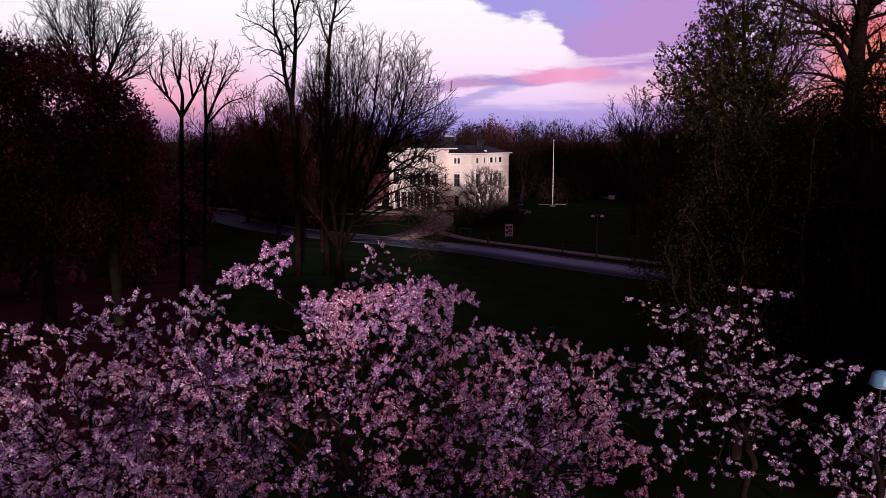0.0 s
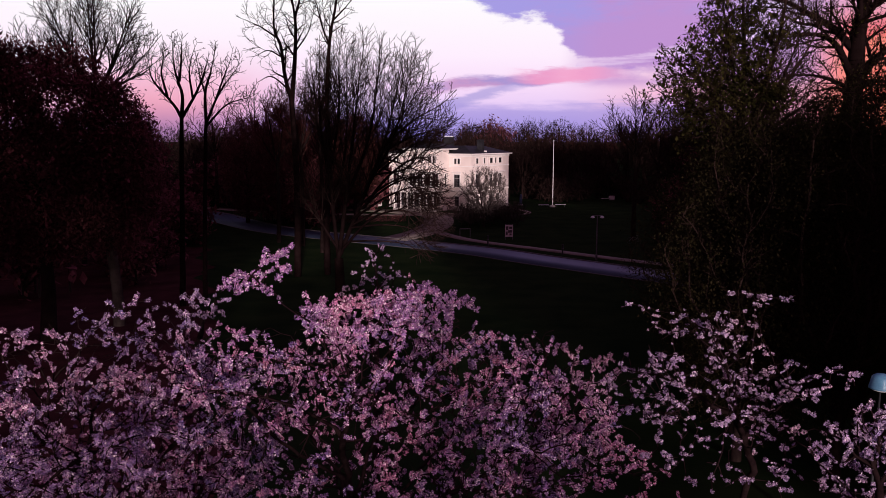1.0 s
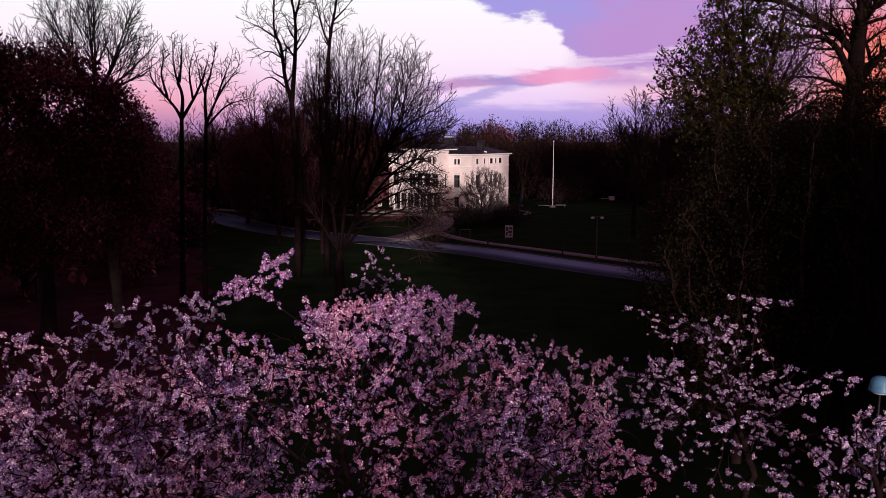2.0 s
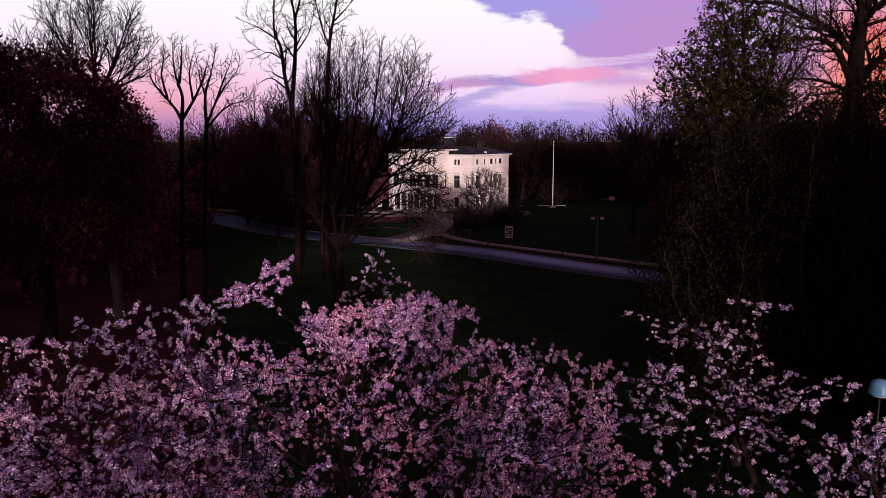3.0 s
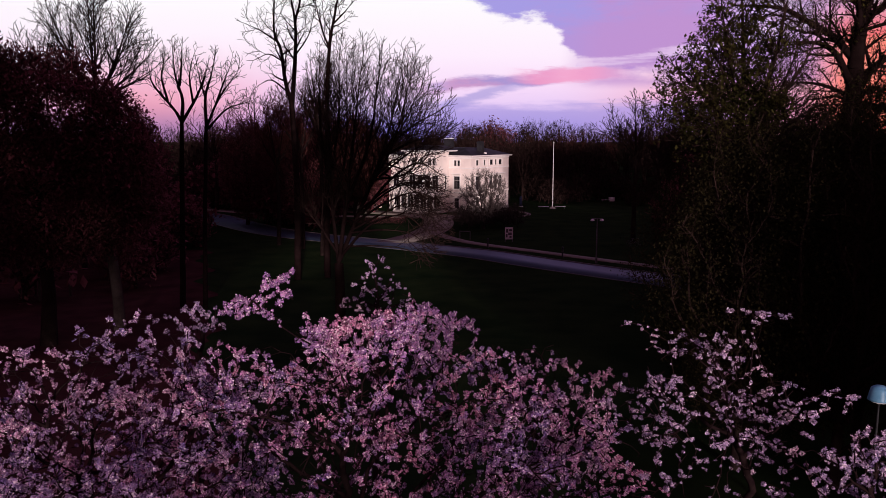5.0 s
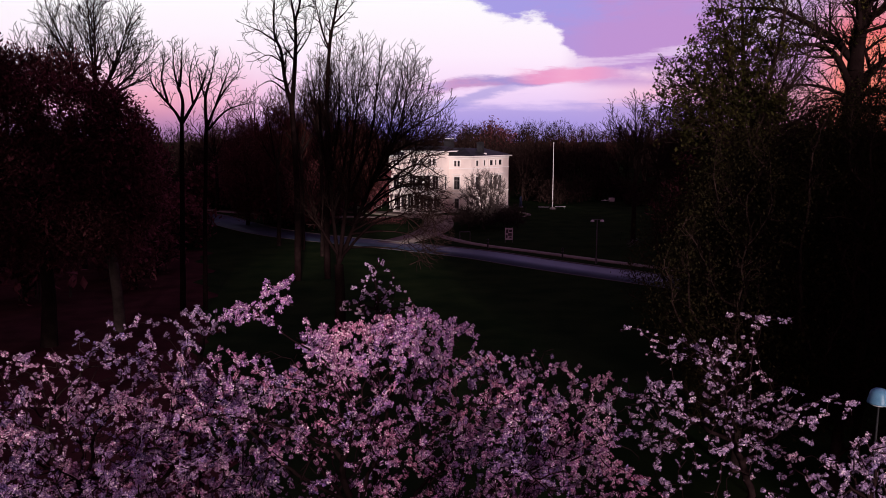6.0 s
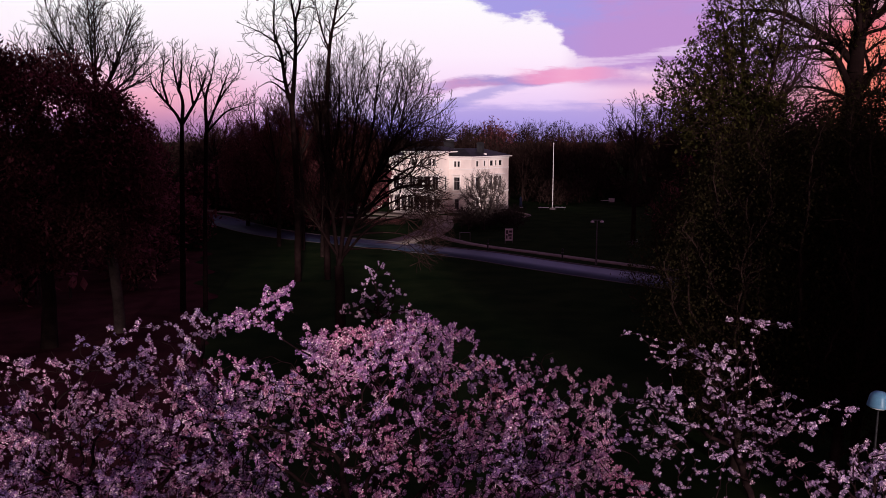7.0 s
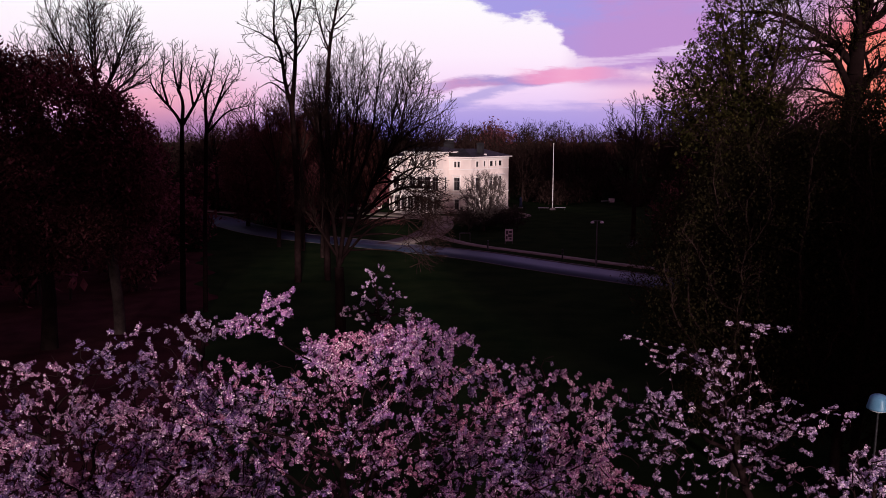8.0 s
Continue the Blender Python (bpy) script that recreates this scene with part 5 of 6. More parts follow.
for k, (x, y, sd) in enumerate(((-29.6, 57.0, 64), (-31.4, 57.6, 65), (-30.7, 58.6, 66), (-28.2, 58.8, 67))):
    tree("young_tree", (x, y), [Q, (0.05, 0, 1.5), (0.0, 0, 3.0), (0.08, 0, 4.5), (0.0, 0, 5.5)], [(0, 0, 7.0, 0.9, 0.9, 1.8)], sd, "slim young tree with a pale grey stem", count=60, step=0.35, kill=0.5, trunk_r=0.075, tip=0.015,
         lift=0.3, twigs=2, twig_len=0.5, twig_r=0.012, second=1, bark=M_BARK_PALE, group="young trees")
tree("vase_shrub", (5.4, 104), [Q, (0, 0, 0.5), (0, 0, 1.0)],
     [(0, 0, 4.5, 3.1, 2.5, 3.2)], 21, "bare many-stemmed small tree in front of the villa", count=1000, step=0.32, kill=0.4, trunk_r=0.14, tip=0.022, lift=0.5, twigs=4, twig_len=0.7, twig_r=0.02, second=2, bark=M_BARK_PALE, twig_mat=M_TWIG_LIT)


# ---------------------------------------------------------------- woods
rng = np.random.default_rng(5)
WOOD = [
    tree("woodland_tree", (-44, 75), [Q, (0.1, 0, 2), (0, 0, 4), (0.1, 0, 5)], [(0, 0, 8.0, 3.6, 3.4, 4.6)], 41, "dark bare woodland tree with a dense twiggy crown", count=420, step=0.5, kill=0.8,
         trunk_r=0.22, tip=0.03, twigs=2, twig_len=1.0, twig_r=0.026, second=1, leaf=1050, leaf_size=0.30, leaf_spread=0.4, twig_mat=M_TWIG_RED, group="woodland trees"),
    tree("woodland_tree", (-50, 84), [Q, (-0.1, 0, 2), (0, 0, 4), (0.2, 0, 6)], [(0.2, 0, 9.0, 2.8, 2.8, 4.8)], 42, "slender dark bare woodland tree with upright branches", count=380, step=0.5, kill=0.8,
         trunk_r=0.2, tip=0.03, twigs=2, twig_len=1.1, twig_r=0.026, second=1, leaf=850, leaf_size=0.30, leaf_spread=0.4, group="woodland trees"),
    tree("woodland_shrub", (-38, 84), [Q, (0, 0, 0.4), (0, 0, 0.8)], [(0, 0, 2.6, 2.6, 2.4, 2.4)], 43, "dark dense woodland shrub under the trees", "shrub", count=240, step=0.4, kill=0.7,
         trunk_r=0.12, tip=0.025, twigs=2, twig_len=0.8, twig_r=0.028, second=1, leaf=750, leaf_size=0.29, leaf_spread=0.35, group="woodland shrubs"),
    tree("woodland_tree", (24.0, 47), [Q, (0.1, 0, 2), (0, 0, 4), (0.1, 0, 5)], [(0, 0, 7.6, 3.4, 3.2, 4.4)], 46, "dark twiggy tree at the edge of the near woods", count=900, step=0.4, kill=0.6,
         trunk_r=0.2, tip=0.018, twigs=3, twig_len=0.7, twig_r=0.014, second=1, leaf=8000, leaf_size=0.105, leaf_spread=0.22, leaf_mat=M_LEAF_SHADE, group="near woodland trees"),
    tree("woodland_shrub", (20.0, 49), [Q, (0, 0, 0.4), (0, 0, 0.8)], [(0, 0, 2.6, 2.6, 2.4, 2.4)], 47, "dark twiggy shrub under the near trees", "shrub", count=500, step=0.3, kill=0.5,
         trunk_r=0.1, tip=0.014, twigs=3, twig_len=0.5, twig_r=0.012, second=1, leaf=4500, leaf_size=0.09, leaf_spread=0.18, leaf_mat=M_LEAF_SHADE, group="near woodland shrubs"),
]


def scatter(kinds, n, x0, x1, y0, y1, s0, s1, keep, gap):
    """Copies of woodland trees over a stretch of ground, no nearer to one another than the gap."""
    got, tries = [], 0
    while len(got) < n and tries < n * 40:
        tries += 1
        x, y = rng.uniform(x0, x1), rng.uniform(y0, y1)
        if keep(x, y) and all((x - a) ** 2 + (y - b) ** 2 > gap * gap for a, b in got):
            got.append((x, y))
            k = WOOD[kinds[rng.integers(0, len(kinds))]]
            s = rng.uniform(s0, s1)
            copy_thing(k, pose(x, y, float(ground_z(x, y)), 0, 0, rng.uniform(0, 360)) @ Matrix.Diagonal((s, s, s * rng.uniform(0.92, 1.12), 1)))


west = lambda x, y: x < -24.5 - (y - 62) * 0.31 and not (y < 66 and x > -42)
scatter([0, 1], 20, -75, -22, 60, 118, 0.75, 1.05, west, 4.5)
scatter([2], 34, -62, -22, 56, 120, 0.7, 1.3, lambda x, y: x < -23 - (y - 62) * 0.31, 2.6)
scatter([0, 1], 16, -34, 2, 138, 152, 0.75, 0.95, lambda x, y: x < -24, 4.0)
scatter([3], 18, 9, 34, 38, 70, 0.92, 1.06, lambda x, y: x > 0.30 * y + 3.2, 3.6)
scatter([4], 28, 8, 34, 36, 70, 0.7, 1.4, lambda x, y: x > 0.285 * y + 2.8, 2.3)
scatter([0, 1], 20, 20, 60, 72, 132, 0.7, 0.9, lambda x, y: x > 0.275 * y + 3.2, 4.2)
scatter([2], 22, 20, 50, 72, 135, 0.7, 1.2, lambda x, y: x > 0.265 * y + 2.2, 3.0)
for x, y, sc, k in ((12.3, 200, 1.28, 0), (7.4, 262, 1.15, 1), (15.5, 206, 1.12, 0)):
    copy_thing(WOOD[k], pose(x, y, 0, 0, 0, x * 31) @ Matrix.Diagonal((sc, sc, sc, 1)))
for x, y, sc in ((24, 212, 0.68), (30.5, 205, 0.72), (37, 214, 0.78), (43, 206, 0.75), (49.5, 212, 0.82), (56, 208, 0.82)):
    copy_thing(far_bare, pose(x, y, 0, 0, 0, x * 23) @ Matrix.Diagonal((sc, sc, sc, 1)))
bare = tree("bare_woodland_tree", (40, 148), [Q, (0.1, 0, 2), (0, 0, 4), (0.1, 0, 6)], [(0, 0, 11.5, 4.6, 4.2, 6.2)], 45, "bare pale-twigged tree at the edge of the woods", count=900, step=0.5, kill=0.7,
            trunk_r=0.26, tip=0.03, lift=0.2, twigs=3, twig_len=1.0, twig_r=0.03, second=2, group="bare woodland trees")
for x, y, sc in ((46, 151, 1.05), (52, 146, 0.95), (36, 156, 0.85), (58, 150, 1.1), (45, 158, 0.95), (30, 166, 0.78)):
    copy_thing(bare, pose(x, y, 0, 0, 0, x * 17) @ Matrix.Diagonal((sc, sc, sc, 1)))
WOOD.append(tree("scrub", (3.6, 105), [Q, (0, 0, 0.2), (0, 0, 0.4)], [(0, 0, 1.3, 1.5, 1.3, 1.2)], 44, "low bare brown scrub in front of the villa", "shrub", count=200, step=0.2, kill=0.32,
                 trunk_r=0.05, tip=0.014, lift=0.3, twigs=3, twig_len=0.5, twig_r=0.014, second=2, bark=M_BARK_PALE, twig_mat=M_BARK_PALE, group="scrub bushes"))
scatter([5], 16, 2.2, 10.5, 103, 112, 0.8, 1.25, lambda x, y: True, 1.3)
scatter([2], 20, -46, -12, 126, 140, 0.9, 1.6, lambda x, y: y > 121 - (x + 12) * 0.35, 2.2)
scatter([2], 13, -25, -15.5, 99, 115, 0.7, 1.15, lambda x, y: y > 99 - (x + 12) * 0.85, 2.0)
# unseen trees added behind the viewpoint, placed to shade what lies ahead
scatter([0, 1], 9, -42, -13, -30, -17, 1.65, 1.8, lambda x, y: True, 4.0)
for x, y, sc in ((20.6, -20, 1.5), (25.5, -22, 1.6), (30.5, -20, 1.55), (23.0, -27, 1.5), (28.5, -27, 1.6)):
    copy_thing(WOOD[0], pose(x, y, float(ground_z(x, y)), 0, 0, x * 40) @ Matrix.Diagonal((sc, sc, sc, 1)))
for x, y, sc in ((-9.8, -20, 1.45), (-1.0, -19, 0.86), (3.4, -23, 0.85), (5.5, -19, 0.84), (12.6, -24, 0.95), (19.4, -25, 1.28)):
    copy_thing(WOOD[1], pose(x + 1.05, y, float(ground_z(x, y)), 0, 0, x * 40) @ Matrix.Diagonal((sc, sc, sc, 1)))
# high crowns out of view, set to block the sun from trunks and woods
high = tree("tall_tree", (5.0, -21), [Q, (0.1, 0, 4), (0, 0, 8), (0.1, 0, 12), (0, 0, 16)], [(0, 0, 20.0, 5.6, 3.0, 4.3)], 71, "tall unseen shade tree with a high crown behind the viewpoint", count=700, step=0.5, kill=0.7, trunk_r=0.3, tip=0.03,
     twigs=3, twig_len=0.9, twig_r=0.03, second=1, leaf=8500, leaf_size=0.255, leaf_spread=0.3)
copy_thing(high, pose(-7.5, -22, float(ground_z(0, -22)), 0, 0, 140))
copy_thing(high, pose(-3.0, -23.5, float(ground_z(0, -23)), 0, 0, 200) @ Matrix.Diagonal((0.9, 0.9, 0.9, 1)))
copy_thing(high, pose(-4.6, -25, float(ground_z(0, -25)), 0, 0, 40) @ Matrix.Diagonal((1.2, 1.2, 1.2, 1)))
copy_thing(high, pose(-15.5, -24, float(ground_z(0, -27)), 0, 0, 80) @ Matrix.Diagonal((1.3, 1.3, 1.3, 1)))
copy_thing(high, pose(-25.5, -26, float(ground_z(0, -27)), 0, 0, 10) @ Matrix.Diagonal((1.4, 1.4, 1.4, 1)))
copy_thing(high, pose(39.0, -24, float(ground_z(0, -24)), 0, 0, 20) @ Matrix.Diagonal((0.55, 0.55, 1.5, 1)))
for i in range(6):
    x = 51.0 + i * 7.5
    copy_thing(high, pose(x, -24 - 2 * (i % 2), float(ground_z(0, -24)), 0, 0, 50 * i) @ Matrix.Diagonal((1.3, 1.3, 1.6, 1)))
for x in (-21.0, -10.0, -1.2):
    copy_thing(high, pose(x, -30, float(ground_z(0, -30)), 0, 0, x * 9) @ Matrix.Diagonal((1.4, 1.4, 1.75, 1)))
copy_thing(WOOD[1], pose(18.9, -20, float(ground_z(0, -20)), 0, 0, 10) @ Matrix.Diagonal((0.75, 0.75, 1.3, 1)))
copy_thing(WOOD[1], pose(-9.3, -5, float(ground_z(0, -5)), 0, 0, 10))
for x, y, sc in ((-27.4, 86, 0.95), (-29.2, 89, 1.1), (-31.5, 92, 1.15), (-34.2, 95, 1.2), (-25.6, 70, 0.8), (-24.4, 62, 0.7)):
    copy_thing(WOOD[2], pose(x, y, float(ground_z(x, y)), 0, 0, x * 70) @ Matrix.Diagonal((sc, sc, sc, 1)))
for x, y, sc in ((16.8, 46, 0.9), (19.5, 43, 0.95), (15.6, 41, 0.85), (23.5, 49, 1.15), (18.5, 52, 0.95), (22.5, 57, 1.2), (26.5, 55, 1.25), (21.8, 45, 1.1)):
    copy_thing(WOOD[3], pose(x, y, float(ground_z(x, y)), 0, 0, x * 40) @ Matrix.Diagonal((sc, sc, sc, 1)))
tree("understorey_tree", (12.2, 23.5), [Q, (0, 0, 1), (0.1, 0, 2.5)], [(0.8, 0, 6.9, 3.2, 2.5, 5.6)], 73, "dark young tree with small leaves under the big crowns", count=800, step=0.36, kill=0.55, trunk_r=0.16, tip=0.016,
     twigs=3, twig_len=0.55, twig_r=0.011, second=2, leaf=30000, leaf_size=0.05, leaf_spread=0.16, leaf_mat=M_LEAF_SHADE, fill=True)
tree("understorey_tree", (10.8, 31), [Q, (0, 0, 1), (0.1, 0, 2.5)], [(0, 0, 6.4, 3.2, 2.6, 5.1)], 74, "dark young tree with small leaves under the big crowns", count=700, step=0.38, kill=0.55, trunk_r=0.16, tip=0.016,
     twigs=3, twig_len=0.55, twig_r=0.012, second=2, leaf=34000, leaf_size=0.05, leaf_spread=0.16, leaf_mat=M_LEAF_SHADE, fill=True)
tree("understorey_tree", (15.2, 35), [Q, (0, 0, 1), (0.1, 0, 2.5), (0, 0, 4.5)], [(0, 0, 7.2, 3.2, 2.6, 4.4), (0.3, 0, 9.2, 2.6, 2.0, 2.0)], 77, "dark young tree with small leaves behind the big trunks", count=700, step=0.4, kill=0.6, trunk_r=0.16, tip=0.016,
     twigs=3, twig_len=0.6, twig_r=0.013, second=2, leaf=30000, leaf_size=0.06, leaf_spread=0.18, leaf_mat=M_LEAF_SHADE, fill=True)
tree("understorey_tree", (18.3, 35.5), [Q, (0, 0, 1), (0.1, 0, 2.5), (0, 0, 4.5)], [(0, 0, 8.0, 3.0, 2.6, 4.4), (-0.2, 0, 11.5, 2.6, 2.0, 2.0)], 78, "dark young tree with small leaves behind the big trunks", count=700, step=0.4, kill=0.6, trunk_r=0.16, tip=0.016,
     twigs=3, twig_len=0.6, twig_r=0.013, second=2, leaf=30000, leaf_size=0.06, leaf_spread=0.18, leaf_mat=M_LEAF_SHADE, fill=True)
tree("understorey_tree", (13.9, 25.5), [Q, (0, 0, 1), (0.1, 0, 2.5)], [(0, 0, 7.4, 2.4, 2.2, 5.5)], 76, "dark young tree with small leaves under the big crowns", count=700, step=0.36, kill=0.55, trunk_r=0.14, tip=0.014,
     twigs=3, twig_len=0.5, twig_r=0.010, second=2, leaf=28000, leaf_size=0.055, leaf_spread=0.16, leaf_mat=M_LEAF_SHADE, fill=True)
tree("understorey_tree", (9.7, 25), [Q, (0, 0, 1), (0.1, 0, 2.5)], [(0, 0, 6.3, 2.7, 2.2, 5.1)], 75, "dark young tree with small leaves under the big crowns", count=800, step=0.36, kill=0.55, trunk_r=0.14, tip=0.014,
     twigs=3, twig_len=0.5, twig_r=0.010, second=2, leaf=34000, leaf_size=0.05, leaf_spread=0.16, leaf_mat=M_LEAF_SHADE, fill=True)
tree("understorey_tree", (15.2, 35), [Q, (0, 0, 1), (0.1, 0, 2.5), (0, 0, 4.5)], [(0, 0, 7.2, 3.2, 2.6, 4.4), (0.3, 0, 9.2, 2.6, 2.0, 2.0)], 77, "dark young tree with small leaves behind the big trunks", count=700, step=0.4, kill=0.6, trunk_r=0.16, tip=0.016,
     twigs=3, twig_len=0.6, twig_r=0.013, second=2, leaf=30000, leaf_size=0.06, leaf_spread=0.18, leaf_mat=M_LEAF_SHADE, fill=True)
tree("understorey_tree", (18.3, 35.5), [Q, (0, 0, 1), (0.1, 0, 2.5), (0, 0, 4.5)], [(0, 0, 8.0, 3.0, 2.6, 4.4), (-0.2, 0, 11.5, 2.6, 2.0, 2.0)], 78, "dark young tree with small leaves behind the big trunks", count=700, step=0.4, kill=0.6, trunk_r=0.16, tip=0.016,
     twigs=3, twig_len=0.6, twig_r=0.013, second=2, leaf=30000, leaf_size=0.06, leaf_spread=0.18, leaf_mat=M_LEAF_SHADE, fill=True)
def wood_mass(name, label, spots, seed, per, twig, r, mat, leaf_n=0, leaf_size=0.2, leaf_mat=None):
    """Crowded crowns (x, y, radius, height) of twigs on stems, grown together as one mass."""
    rng = np.random.default_rng(seed)
    pieces, heads = [], []
    for x, y, rad, h in spots:
        d = unit(rng.normal(size=(per, 3)))
        c = np.array([x, y, h * 0.55]) + d * (rng.uniform(0.15, 1, per) ** 0.4)[:, None] * np.array([rad, rad, h * 0.45])
        c[:, 2] = np.maximum(c[:, 2], 0.2)
        v = unit(d * 0.5 + rng.normal(size=(per, 3)) * 0.45 + np.array([0, 0, 0.6])) * (twig * rng.uniform(0.4, 1.3, per))[:, None]
        pieces.append(spikes(c - v * 0.5, v, np.full(per, r)))
        heads.append(c)
        k = 5
        foot = np.column_stack([x + rng.normal(size=k) * 0.5, y + rng.normal(size=k) * 0.5, np.zeros(k)])
        head = np.array([x, y, h * 0.8]) + rng.normal(size=(k, 3)) * np.array([rad * 0.4, rad * 0.4, h * 0.08])
        pieces.append(tubes(foot, head, np.full(k, 0.10 + 0.01 * h), np.full(k, 0.04), 5))
    ob = new(name, np_mesh(name, *join(*pieces), mat))
    tagged(ob, label, "woods", kind="stuff")
    if leaf_n:
        t = np.concatenate(heads)
        f = new("foliage", np_mesh("foliage", *leaves(rng, t[rng.integers(0, len(t), leaf_n)], leaf_size, 0.4), leaf_mat or M_TWIG))
        f.parent = ob
        tagged(f, kind="stuff")
    return ob


def spread(x0, x1, y0, y1, n, h0, h1, r0, r1, keep=lambda x, y: True):
    out = []
    while len(out) < n:
        x, y = rng.uniform(x0, x1), rng.uniform(y0, y1)
        if keep(x, y):
            out.append((x, y, rng.uniform(r0, r1), rng.uniform(h0, h1)))
    return out


clear = lambda x, y: not (-24 < x < 20 and y < 152)
wood_mass("far_woods", "bare brown woods on the skyline behind the villa", spread(-170, 180, 225, 300, 230, 12.5, 18.5, 4, 7), 31, 260, 2.6, 0.07, M_TWIG, 50000, 0.38)
wood_mass("undergrowth", "dark undergrowth along the edge of the woods", spread(-100, 100, 140, 168, 130, 2.5, 6.5, 2, 4, lambda x, y: not (-26 < x < 17 and y < 150) and not (x > 17 and y < 139 + (x - 17) * 0.0)), 33, 220, 1.2, 0.05, M_TWIG, 26000, 0.26)
wood_mass("woods", "dark bare woods behind the villa and park road", spread(-110, 110, 150, 215, 150, 10.5, 14.5, 3.5, 5.5, clear), 32, 420, 2.0, 0.06, M_TWIG, 40000, 0.32)

# ---------------------------------------------------------------- blossoming cherries
def flower_cluster(seed, length, count):
    """Double flowers, cupped, on short stalks along a twig that stands along z."""
    rng = np.random.default_rng(seed)
    Vs, Fs = [], []
    for i in range(count):
        h = length * (i + rng.uniform(0.1, 0.9)) / count
        a = i * 2.4 + rng.uniform(-0.5, 0.5)
        n = np.array([math.cos(a), math.sin(a), rng.uniform(-0.2, 0.9)])
        n /= np.linalg.norm(n)
        c = np.array([0, 0, h]) + n * rng.uniform(0.008, 0.034)
        u, v = frames(n[None])
        u, v = u[0], v[0]
        s = rng.uniform(0.019, 0.031)
        for ring, (reach, rise, wide, k) in enumerate(((1.15, 0.25, 0.46, 5), (0.75, 0.95, 0.32, 4))):
            for j in range(k):
                t = j * 6.283 / k + a + ring * 0.6 + rng.uniform(-0.25, 0.25)
                e = u * math.cos(t) + v * math.sin(t)
                f = np.cross(n, e)
                o, r = len(Vs), s * rng.uniform(0.7, 1.2)
                Vs += [c + n * 0.002, c + e * r * reach + f * r * wide + n * r * rise, c + e * r * reach * 1.05 - f * r * wide + n * r * (rise - 0.1)]
                Fs.append([o, o + 1, o + 2])
    return np.array(Vs), np.array(Fs)


CLUSTERS = [flower_cluster(100 + i, 0.06 + 0.026 * i, 5 + i) for i in range(6)]
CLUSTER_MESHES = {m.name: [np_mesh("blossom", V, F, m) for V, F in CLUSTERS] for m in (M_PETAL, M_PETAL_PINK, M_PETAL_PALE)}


def cherry(base, stem, shapes, seed, label, count, clusters, singles, kill=0.3, hollow=0.25, scale=1.0, trunk=0.15, level=False, tufts=(), gaps=-1.0, petal=M_PETAL, more=0):
    rng = np.random.default_rng(seed)
    bx, by = base
    bz = float(ground_z(bx, by))
    ob = thing("cherry_tree", pose(bx, by, bz), label, "tree", "blossoming cherry trees")
    shapes = [(s[0] - bx, s[1] - by, s[2] - bz, *s[3:]) for s in shapes]
    stem = [(s[0] - bx if i else 0, s[1] - by if i else 0, s[2] - bz) for i, s in enumerate(stem)]
    nodes, parent = grow(rng, stem, lobes(rng, count, shapes, hollow), 0.18, kill, 0.10, 0.22, 110, 0.3)
    r, kids = radii(parent, 0.006, 1.8, trunk)
    e = np.arange(1, len(nodes))
    a, b, ra, rb = nodes[parent[e]], nodes[e], r[parent[e]], r[e]
    ra = np.minimum(ra, rb * 1.7 + 0.004)
    thick = rb > 0.022
    part("trunk", np_mesh("trunk", *tubes(a[thick], b[thick] + (b[thick] - a[thick]) * 0.06, ra[thick], rb[thick], 8), M_CHERRY_BARK), None, ob)
    part("crown", np_mesh("crown", *tubes(a[~thick], b[~thick], ra[~thick], rb[~thick], 4), M_CHERRY_BARK), None, ob, "dark bare cherry branches")
    thin = np.nonzero(rb < 0.018)[0]
    ends = thin[kids[thin + 1] == 0]
    rest = rng.permutation(np.setdiff1d(thin, ends))
    pick = np.concatenate([ends, rest])[:clusters]
    # blossom gathers in drifts with dark gaps between
    pick = np.array([i for i in pick if noise.noise(Vector(b[i]) * 1.7) + 0.5 * noise.noise(Vector(b[i]) * 4.3) > gaps])
    pick = np.concatenate([pick, rng.choice(pick, more)])
    mid = (a[thin] + b[thin]) / 2 + np.array([bx, by, bz])
    for tx, ty, tz, tr, n in tufts:
        near = thin[np.linalg.norm(mid - np.array([tx, ty, tz]), axis=1) < tr]
        if len(near):
            pick = np.concatenate([pick, rng.choice(near, n)])
    clusters = len(pick)
    t = rng.uniform(0, 1, (clusters, 1))
    at = a[pick] * (1 - t) + b[pick] * t
    d = unit(unit(b[pick] - a[pick]) * 0.5 + rng.normal(size=at.shape) * 0.45 + np.array([0, 0, 0.2]))
    if level:
        d = unit(d * np.array([1.0, 1.0, 0.3]))
    size = (0.42 + 0.95 * rng.uniform(0, 1, clusters) ** 1.3) * scale
    # the clusters on the side where the camera passes are pieces of their own
    order = np.argsort((at[:, 1] + by) + 0.5 * np.abs(at[:, 0] + bx) - 0.6 * at[:, 2])
    kindex = rng.integers(0, 6, clusters)
    u, v = frames(d)
    pieces = []
    for rank, i in enumerate(order):
        m3 = np.column_stack([u[i], v[i], d[i]]) * size[i]
        if rank < singles:
            o = part("blossom", CLUSTER_MESHES[petal.name][kindex[i]], None, ob)
            o.matrix_basis = Matrix.Translation(Vector(at[i])) @ Matrix(m3.tolist()).to_4x4()
        else:
            V, F = CLUSTERS[kindex[i]]
            pieces.append((V @ m3.T + at[i], F))
    if pieces:
        bl = part("blossoms", np_mesh("blossoms", *join(*pieces), petal), None, ob)
        tagged(bl, kind="stuff")
    return ob


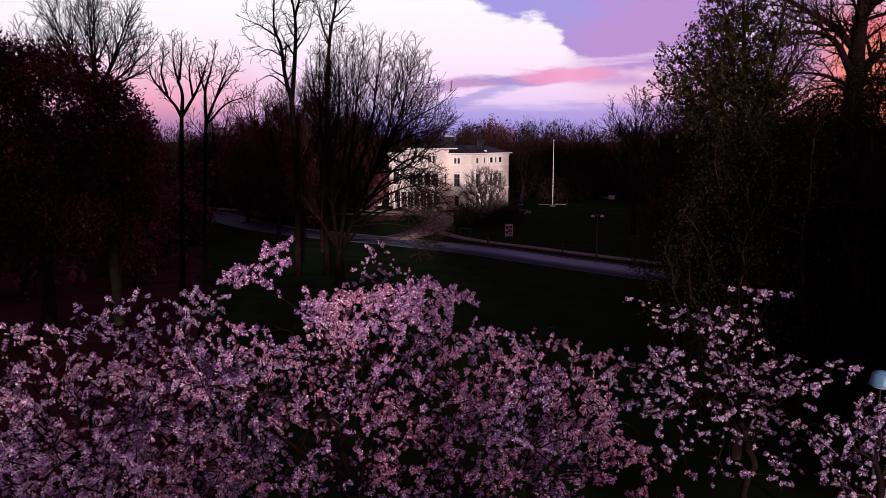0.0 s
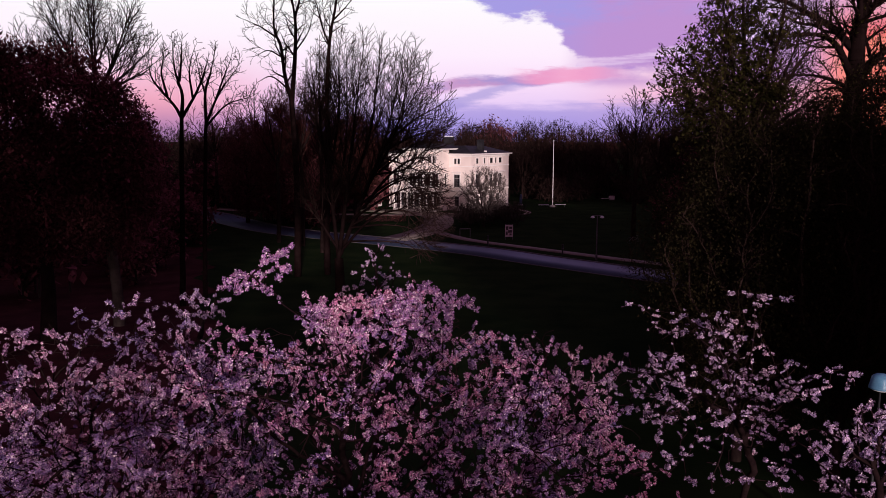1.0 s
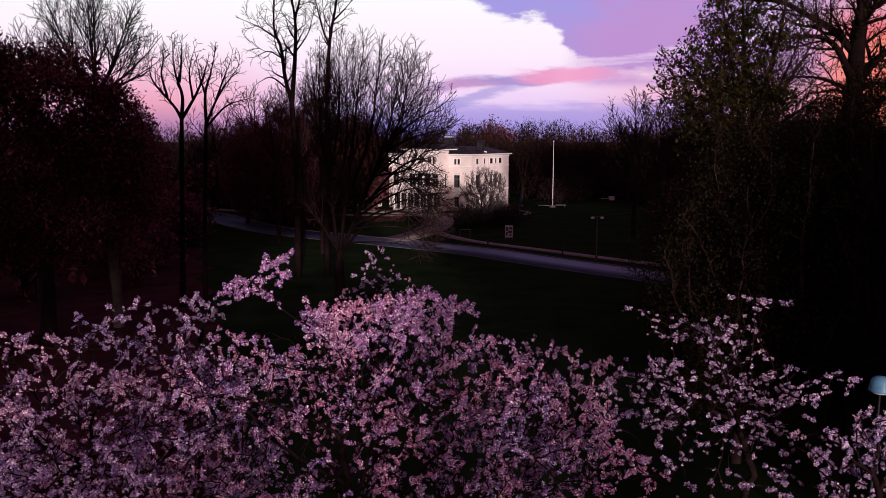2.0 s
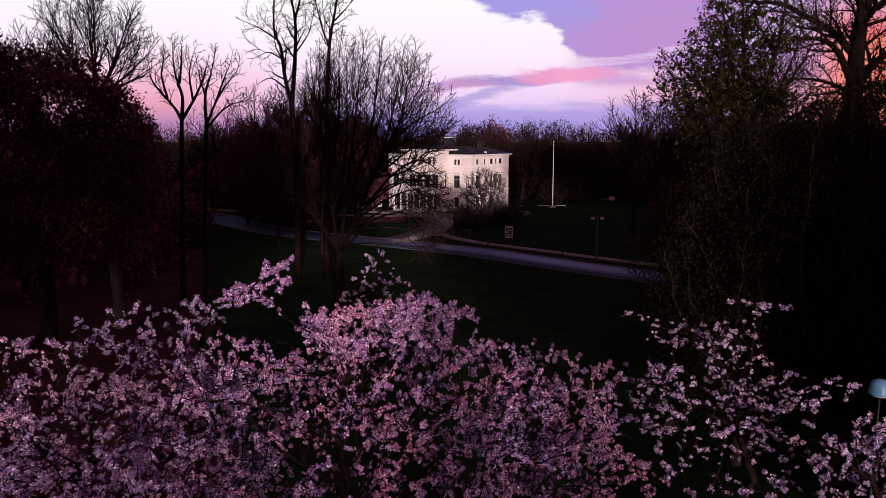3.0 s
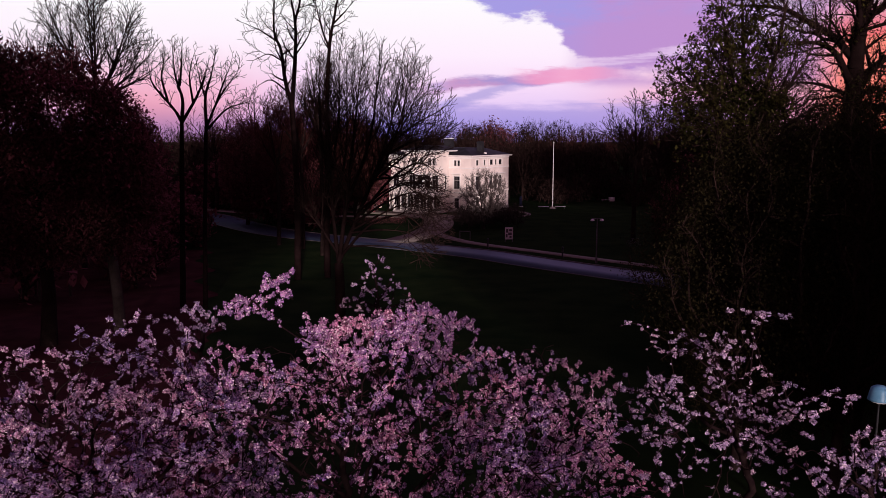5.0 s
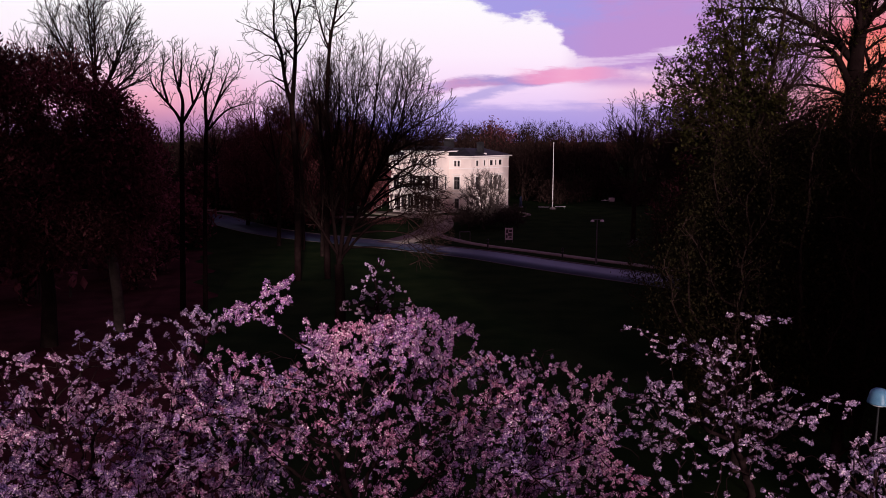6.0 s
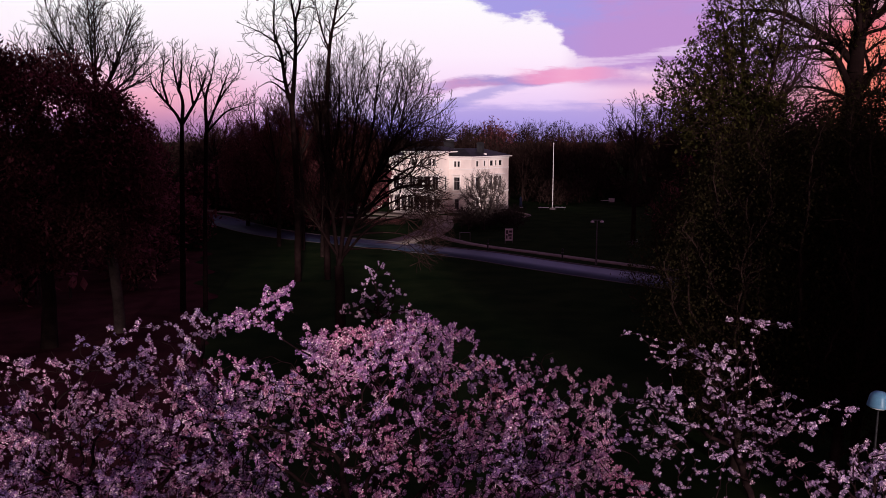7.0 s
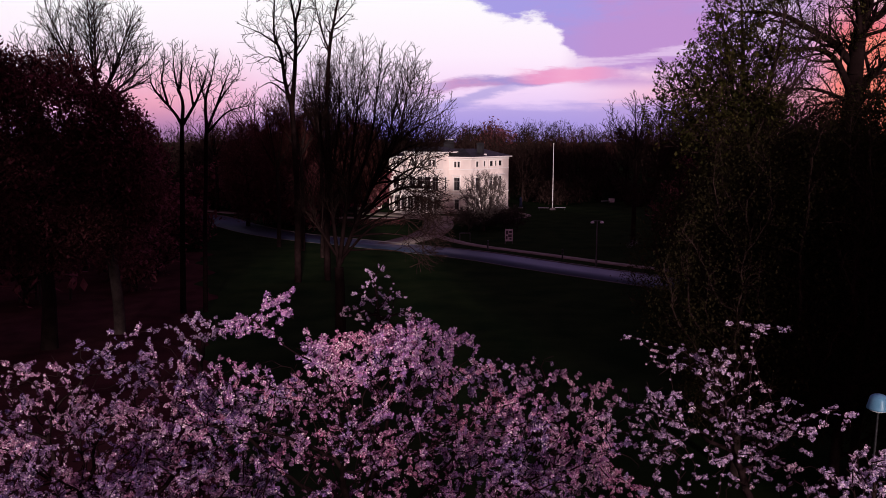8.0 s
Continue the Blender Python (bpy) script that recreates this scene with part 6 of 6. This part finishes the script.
cherry((-1.5, 12.6), [(-1.5, 12.6, 1.2), (-1.5, 12.6, 2.2), (-1.4, 12.5, 3.2), (-1.5, 12.4, 4.2), (-1.4, 12.4, 5.2)],
       [(-1.6, 11.8, 6.3, 4.1, 3.2, 2.5), (-0.75, 10.6, 8.5, 1.05, 1.4, 1.1, 2.2), (-2.28, 8.85, 9.90, 0.40, 0.16, 0.06, 400.0), (-1.82, 8.75, 10.18, 0.15, 0.16, 0.22, 130.0), (-2.03, 8.8, 10.0, 0.16, 0.16, 0.08, 90.0), (1.2, 10.8, 6.6, 1.9, 2.0, 2.0, 0.5), (1.6, 10.6, 8.3, 1.0, 0.8, 0.48, 0.4), (-1.45, 10.4, 9.15, 0.5, 0.4, 0.38, 4.0), (-0.45, 10.4, 9.28, 0.5, 0.4, 0.28, 7.0), (0.03, 10.1, 9.5, 0.3, 0.2, 0.08, 12.0), (0.28, 10.1, 9.42, 0.16, 0.15, 0.06, 20.0), (-0.25, 10.2, 9.35, 0.45, 0.4, 0.28, 9.0), (-1.5, 10.4, 9.3, 0.5, 0.4, 0.25, 5.0), (2.0, 9.3, 7.2, 0.8, 0.6, 0.55, 1.5), (1.2, 9.4, 7.5, 0.8, 0.6, 0.5, 1.5)], 51,
       "cherry tree in full pink blossom with a broad crown", 5200, 7200, 300, kill=0.17, hollow=0.4, scale=0.85, gaps=-0.20, petal=M_PETAL_PINK, more=1700,
       tufts=((0.2, 10.1, 9.45, 0.35, 40), (-1.82, 8.75, 10.17, 0.26, 14), (-2.28, 8.85, 9.90, 0.40, 14), (-0.45, 10.3, 9.35, 0.6, 110), (-1.2, 10.4, 9.15, 0.6, 90), (-0.7, 10.3, 9.1, 0.8, 60)))
cherry((-6.2, 12.5), [(-6.2, 12.5, 1.2), (-6.2, 12.5, 2.4), (-6.1, 12.4, 3.6), (-6.1, 12.4, 4.8)],
       [(-5.6, 11.6, 6.35, 3.2, 3.0, 2.5), (-4.2, 9.8, 7.1, 1.8, 1.4, 1.5), (-4.0, 8.1, 7.85, 1.0, 0.6, 0.4, 5.0), (-3.4, 8.6, 8.1, 0.7, 0.5, 0.3, 4.0), (-4.7, 8.3, 7.7, 0.8, 0.5, 0.5, 5.0)], 52,
       "cherry tree in full pink blossom beside the lawn", 3500, 4300, 200, kill=0.17, hollow=0.4, scale=0.85, gaps=-0.26, more=1700)
cherry((4.9, 11.6), [(4.9, 11.6, 1.2), (4.9, 11.6, 2.4), (4.8, 11.5, 3.6), (4.8, 11.4, 4.8)],
       [(4.15, 9.8, 8.4, 0.62, 0.6, 0.26, 3.0), (3.85, 10.5, 8.8, 0.42, 0.5, 0.6, 1.6), (4.5, 9.7, 8.62, 0.16, 0.2, 0.18, 4.0), (4.8, 9.2, 8.75, 0.24, 0.3, 0.12, 5.0), (5.2, 12.6, 8.98, 0.7, 0.4, 0.14, 0.5), (2.73, 11.5, 9.07, 0.12, 0.12, 0.05, 30.0),
        (3.3, 11.0, 8.95, 0.45, 0.4, 0.25, 1.4), (2.85, 10.2, 8.3, 0.7, 0.7, 0.6, 0.5), (3.5, 9.0, 7.9, 0.9, 0.7, 0.4, 0.12), (4.4, 9.2, 7.9, 0.8, 0.7, 0.35, 0.12), (2.72, 9.2, 8.45, 0.24, 0.3, 0.6, 3.0), (3.01, 8.6, 7.66, 0.32, 0.3, 0.16, 1.6), (3.88, 8.6, 7.73, 0.32, 0.3, 0.16, 1.6), (2.89, 9.5, 7.59, 0.32, 0.3, 0.16, 1.6), (3.75, 9.3, 8.25, 0.5, 0.4, 0.3, 2.0)], 53,
       "smaller cherry tree with loose pink blossom", 960, 830, 260, kill=0.15, hollow=0.2, scale=0.72, trunk=0.05, level=True, petal=M_PETAL_PALE)
cherry((4.4, 7.9), [(4.4, 7.9, 1.25), (4.4, 7.9, 2.4), (4.5, 8.0, 3.6), (4.4, 7.9, 5.0), (4.4, 7.9, 6.4)],
       [(4.5, 7.75, 8.5, 0.36, 0.4, 0.34, 3.0), (4.02, 7.9, 8.4, 0.25, 0.3, 0.14, 0.6), (4.3, 7.8, 7.9, 0.5, 0.5, 0.4, 0.4)], 55,
       "small cherry tree in full blossom beside the lamp", 460, 280, 60, kill=0.13, hollow=0.2, scale=0.75, trunk=0.05, petal=M_PETAL_PALE)
cherry((1.8, 14.6), [(1.8, 14.6, 1.2), (1.8, 14.6, 2.6), (1.75, 14.5, 4.2), (1.7, 14.4, 5.4)],
       [(1.83, 14.3, 7.75, 0.55, 0.5, 0.30, 2.0), (2.65, 14.0, 7.4, 0.6, 0.5, 0.32, 2.0), (0.8, 13.6, 7.85, 0.7, 0.6, 0.35, 2.0), (1.8, 13.4, 6.6, 1.7, 0.9, 0.8)], 57,
       "cherry tree in mauve blossom standing behind the others", 1300, 1000, 150, kill=0.2, hollow=0.3, scale=0.9, trunk=0.11, gaps=-0.3, more=300)
cherry((-1.7, 18.8), [(-1.7, 18.8, 1.1), (-1.7, 18.8, 2.6), (-1.65, 18.7, 4.2), (-1.6, 18.7, 6.0)],
       [(-1.55, 18.6, 8.75, 0.45, 0.4, 0.30, 2.5), (-1.55, 18.6, 8.3, 0.75, 0.5, 0.30), (-1.45, 18.6, 7.85, 1.05, 0.6, 0.30)], 54,
       "slender cherry tree with sparse pale blossom", 300, 190, 60, kill=0.2, scale=0.9, trunk=0.07, level=True, petal=M_PETAL_PALE)
cherry((-5.6, 17.2), [(-5.6, 17.2, 1.2), (-5.6, 17.2, 2.6), (-5.5, 17.1, 4.2), (-5.5, 17.1, 5.8)],
       [(-5.5, 17.0, 7.85, 0.85, 0.6, 0.42)], 56,
       "young cherry tree with a few blossoming shoots", 130, 90, 60, kill=0.26, scale=1.15, trunk=0.06, petal=M_PETAL_PALE)
